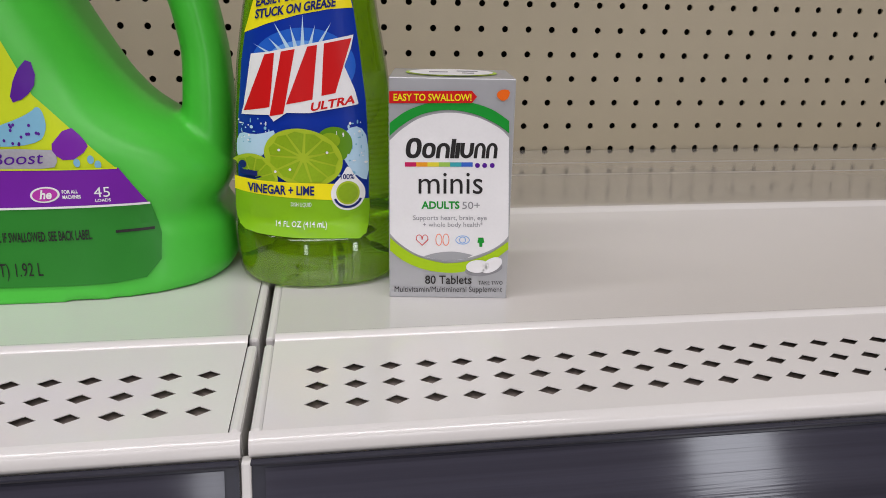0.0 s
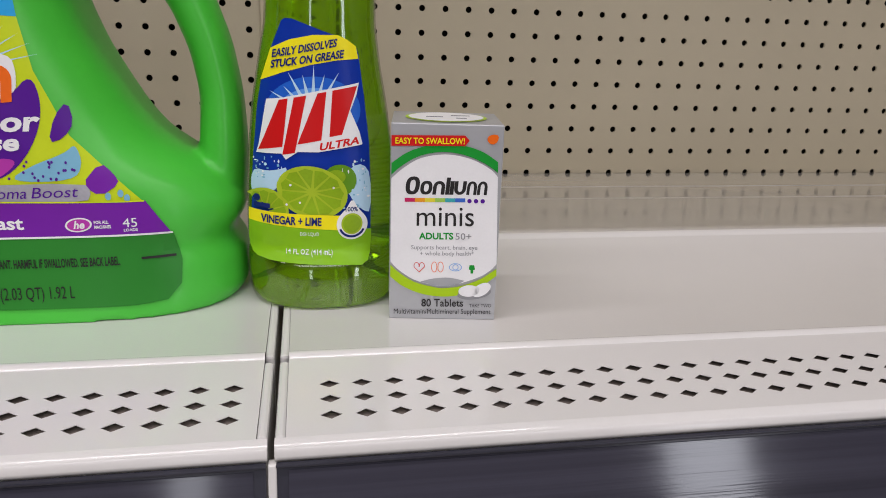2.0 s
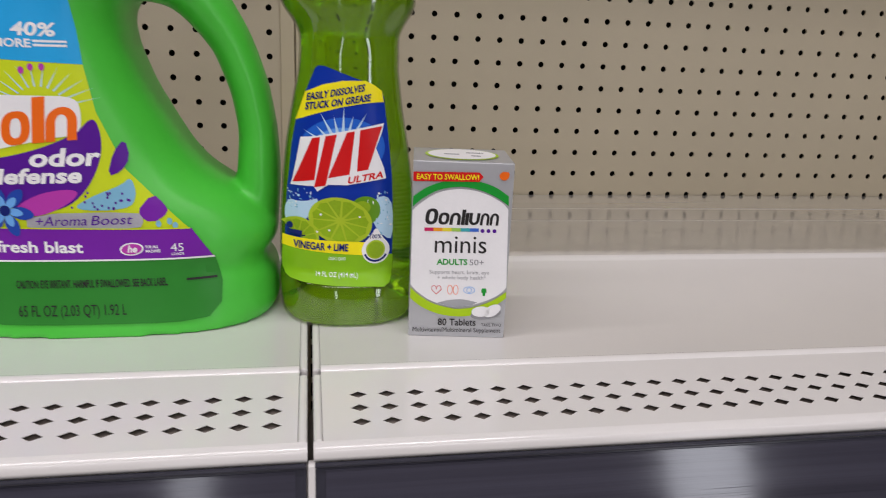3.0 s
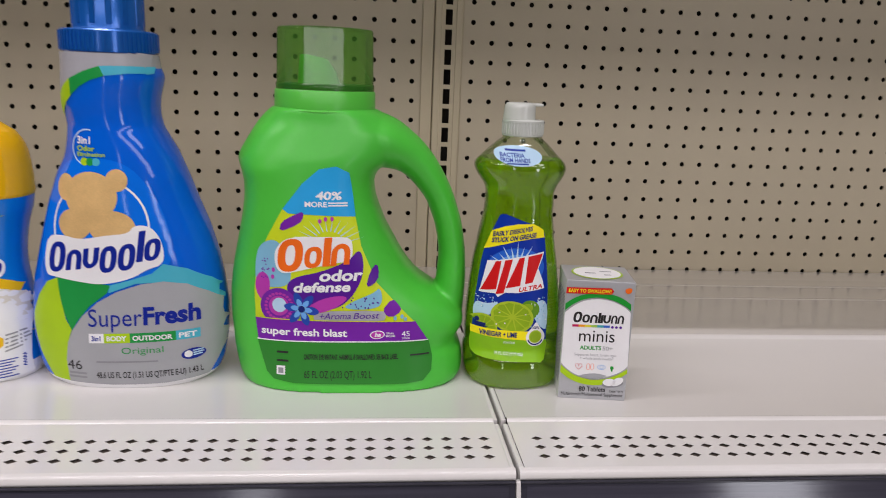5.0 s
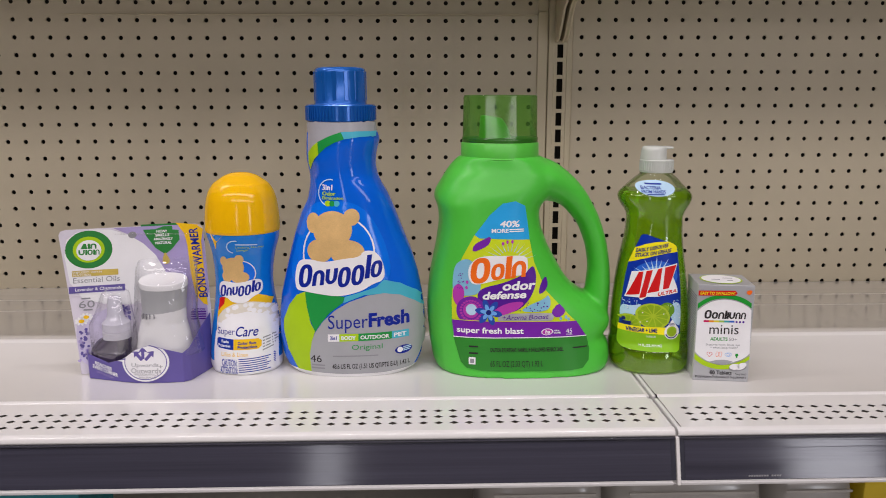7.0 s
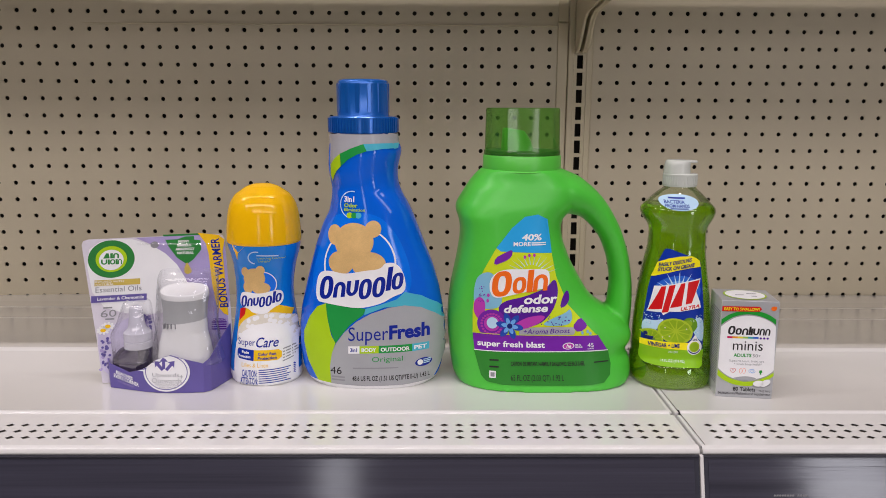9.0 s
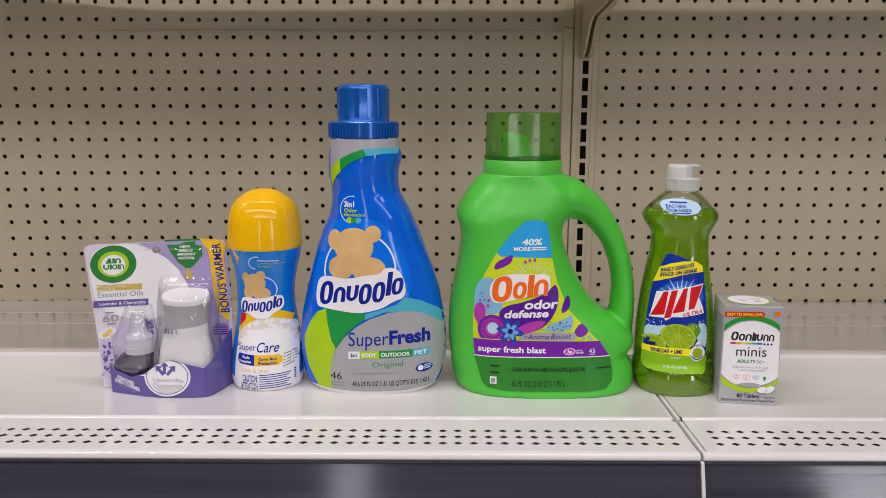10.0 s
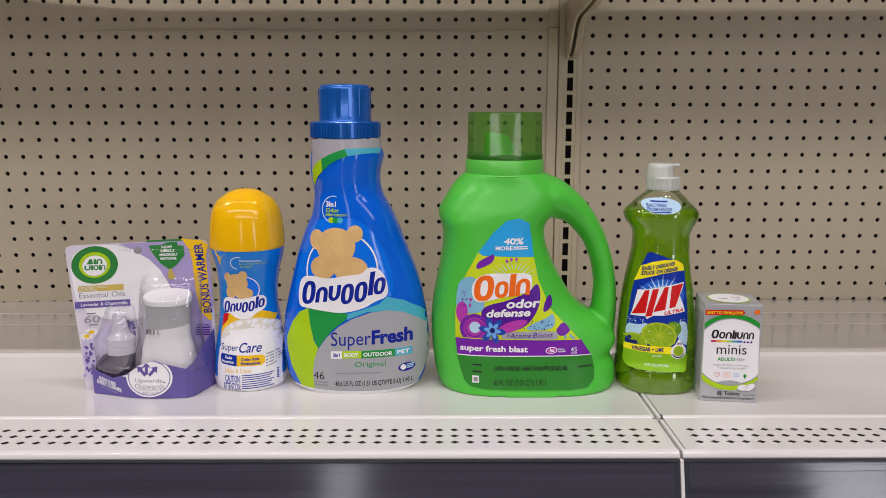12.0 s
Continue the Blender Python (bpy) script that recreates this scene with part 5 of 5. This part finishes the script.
    # tray
    foot = [(-0.5690, -0.4420, 0.0262), (-0.5635, -0.4525, 0.0250), (-0.5420, -0.4590, 0.0180), (-0.5260, -0.4640, 0.0230), (-0.5130, -0.4665, 0.0330), (-0.4990, -0.4672, 0.0380), (-0.4830, -0.4668, 0.0330), (-0.4690, -0.4650, 0.0290), (-0.4635, -0.4600, 0.0330), (-0.4570, -0.4400, 0.0480), (-0.4525, -0.4245, 0.0570)]
    bm = bmesh.new()
    low = [bm.verts.new((x, y, 0.0004)) for x, y, _ in foot]
    mid = [bm.verts.new((x, y, 0.006)) for x, y, _ in foot]
    high = [bm.verts.new((x, y, z)) for x, y, z in foot]
    for p, q in ((low, mid), (mid, high)):
        for i in range(len(foot) - 1):
            bm.faces.new((p[i], p[i + 1], q[i + 1], q[i]))
    bm.faces.new(low[::-1])
    t_art = Art(((1.7976e-04, -1.5081e-05, -0.57612, 8.7930e-06, -1.2593e-06, -5.9096e-07), (2.3781e-07, -1.7920e-04, 0.16383, 6.5742e-07, -9.4451e-06, 6.5663e-08)), bm, 0.003)
    tray = part("tray", bm, TRAY, ob, "purple printed card tray")
    solid = tray.modifiers.new("card", "SOLIDIFY")
    solid.thickness = 0.0006
    a = t_art
    badge = a.oval("badge", 455, 768, 121, 99, WHITE, tray, 2)
    a.ring("badge_ring", 455, 768, 110, 90, 4, TRAY, badge, 3)
    for u, v, t in ((443, 722, 0), (420, 735, -42), (475, 735, 42)):
        c, s = math.cos(radians(t)), math.sin(radians(t))
        arrow = [(-8, 28), (-8, -10), (-22, -8), (0, -36), (22, -8), (8, -10), (8, 28)]
        a.shape("arrow", [(u + x * c - y * s, v + x * s + y * c) for x, y in arrow], TRAY, badge, 3)
    a.text("Upwards", 384, 772, 522, 798, GREY, badge, 3)
    a.text("+", 524, 782, 542, 800, GREY, badge, 3)
    a.text("Outwards", 382, 798, 535, 824, GREY, badge, 3)
    a.text("FRAGRANCE", 402, 825, 522, 836, GREY, badge, 3)
    a.text("RELEASE", 422, 840, 508, 850, GREY, badge, 3)
    a.text("REACHES", 175, 778, 272, 796, WHITE, tray, 2, -26, 0, 0.03)
    a.text("EVERY CORNER", 162, 795, 308, 815, WHITE, tray, 2, -38, 0, 0.03)
    a.text("OF THE ROOM", 185, 828, 280, 838, LILAC, tray, 2, -24)
    # the warmer and the refill behind the tray
    wrows = [(0.004, -0.4910, 0.0265, 0.017, -0.446, 2.4), (0.032, -0.4910, 0.0262, 0.017, -0.446, 2.4), (0.044, -0.4910, 0.0245, 0.016, -0.446, 2.3), (0.056, -0.4905, 0.0215, 0.015, -0.446, 2.2), (0.069, -0.4895, 0.0205, 0.0145, -0.446, 2.2), (0.080, -0.4890, 0.0210, 0.0145, -0.446, 2.2), (0.0915, -0.4885, 0.0225, 0.0150, -0.446, 2.2)]
    bm = loft(resample(wrows, 160, 1), 64)

    def slope(mesh):
        for v in mesh.verts:
            v.co.z += 0.2 * (v.co.y + 0.446) * max(0.0, v.co.z - 0.062) / 0.03
        return mesh

    for f in bm.faces:
        q = f.calc_center_median()
        f.material_index = 1 if q.z > 0.0670 + 0.12 * (q.x + 0.489) else 0
    warmer = part("warmer", slope(bm), [WARMER, WARMER_GREY], ob, "white plug-in warmer with a grey band", True)
    part("warmer_top", slope(loft([(0.0915, -0.4885, 0.0227, 0.0152, -0.446, 2.2), (0.0950, -0.4888, 0.0228, 0.0153, -0.446, 2.2), (0.0968, -0.4890, 0.0222, 0.0148, -0.446, 2.2), (0.0972, -0.4890, 0.0205, 0.0135, -0.446, 2.2), (0.0966, -0.4890, 0.0185, 0.0122, -0.446, 2.2)], 48)), WARMER, warmer, smooth=True)
    for u in (-0.506, -0.5025, -0.499, -0.495):
        q = box(u, u + 0.0008, -0.4615, -0.4560, 0.0615, 0.0665, 0.0003, 1)
        part("vent", q, GREY, warmer)
    refill = part("refill_bottle", loft(resample([(0.002, -0.5435, 0.0190, 0.0085, -0.4455, 2.4), (0.028, -0.5435, 0.0190, 0.0085, -0.4455, 2.4), (0.037, -0.5395, 0.0160, 0.0085, -0.4455, 2.2), (0.041, -0.5360, 0.0120, 0.0085, -0.4455, 2)], 24, 1), 40), OIL, ob, "dark glass refill under a translucent cap", True)
    part("refill_cap", turned(-0.5355, -0.4485, [(0.0120, 0.0400), (0.0130, 0.0405), (0.0130, 0.0470), (0.0122, 0.0475), (0.0128, 0.0480), (0.0128, 0.0555), (0.0085, 0.0600), (0.0075, 0.0640), (0.0062, 0.0760), (0.0055, 0.0800), (0.003, 0.0815)], 32), REFILL, refill, smooth=True)
    clear_1 = loft(resample([(0.026, -0.4890, 0.0345, 0.0195, -0.4455, 3), (0.060, -0.4885, 0.0290, 0.018, -0.4455, 3), (0.090, -0.4865, 0.0285, 0.0175, -0.4445, 3), (0.110, -0.4855, 0.0280, 0.0150, -0.4425, 3), (0.1145, -0.4855, 0.0262, 0.0120, -0.4405, 3)], 30, 1), 48)
    part("blister", clear_1, BLISTER, ob, "clear thin plastic blister", True).visible_shadow = False
    clear_2 = loft(resample([(0.025, -0.5385, 0.0215, 0.0105, -0.4475, 3), (0.055, -0.5390, 0.0205, 0.0140, -0.4490, 3), (0.066, -0.5370, 0.0160, 0.014, -0.448, 3), (0.084, -0.5355, 0.0120, 0.011, -0.445, 3), (0.0855, -0.5355, 0.0100, 0.009, -0.445, 3)], 30, 1), 48)
    part("blister", clear_2, BLISTER, ob, "clear thin plastic blister", True).visible_shadow = False
    edge = box(-0.5700, -0.4620, -0.4362, -0.4350, 0.1385, 0.1395, 0.0004, 1)
    part("blister_rim", edge, CLEAR, ob)
    return ob


freshener_pack()
booster_bottle()
softener_bottle()
detergent_jug()
soap_bottle()
supplement_box()

# ---- goods on the tier below ----
TUB = clear("tub_plastic", (0.9, 0.88, 0.84), 0.3, 0.2, 0.6, (0.7, 0.68, 0.64))
BOX_YELLOW = surface("yellow_card", (0.8, 0.58, 0.02), 0.45, 0.05)
BOX_TEAL = surface("teal_card", (0.01, 0.22, 0.26), 0.4, 0.05)


def wrapped_pack(x, w):
    ob = thing("wrapped_pack", (x, -0.36, -0.36), "white pack in clear wrap on the lower shelf", "pack", "packs on the lower shelf")
    rows = [(-0.36, x, w * 0.94, 0.075, -0.36, 6), (-0.355, x, w, 0.08, -0.36, 6), (-0.155, x, w, 0.08, -0.36, 6), (-0.135, x, w * 0.97, 0.076, -0.36, 5), (-0.125, x, w * 0.8, 0.06, -0.36, 4)]
    part("wrap", loft(resample(rows, 30, 1), 48), TUB, ob, smooth=True)
    part("seam_fin", box(x - w * 0.8, x + w * 0.8, -0.4412, -0.4395, -0.150, -0.1465, 0.0005, 1), TUB, ob)
    return ob


wrapped_pack(-0.115, 0.068)
wrapped_pack(0.043, 0.085)
wrapped_pack(0.180, 0.045)
yellow = thing("yellow_box", (0.32, -0.40, -0.36), "yellow card box with dark print on the lower shelf", "box")
carton = part("carton", box(0.2290, 0.40, -0.44, -0.36, -0.36, -0.125, 0.001), BOX_YELLOW, yellow)
for k in range(3):
    part("small_print", box(0.262, 0.297 - 0.004 * k, -0.4406, -0.4401, -0.1400 - 0.008 * k, -0.1365 - 0.008 * k), BLACK, carton)
teal = thing("teal_box", (-0.72, -0.38, -0.36), "dark teal carton on the lower shelf", "box")
part("carton", box(-0.83, -0.6014, -0.44, -0.36, -0.36, -0.130, 0.001), BOX_TEAL, teal)
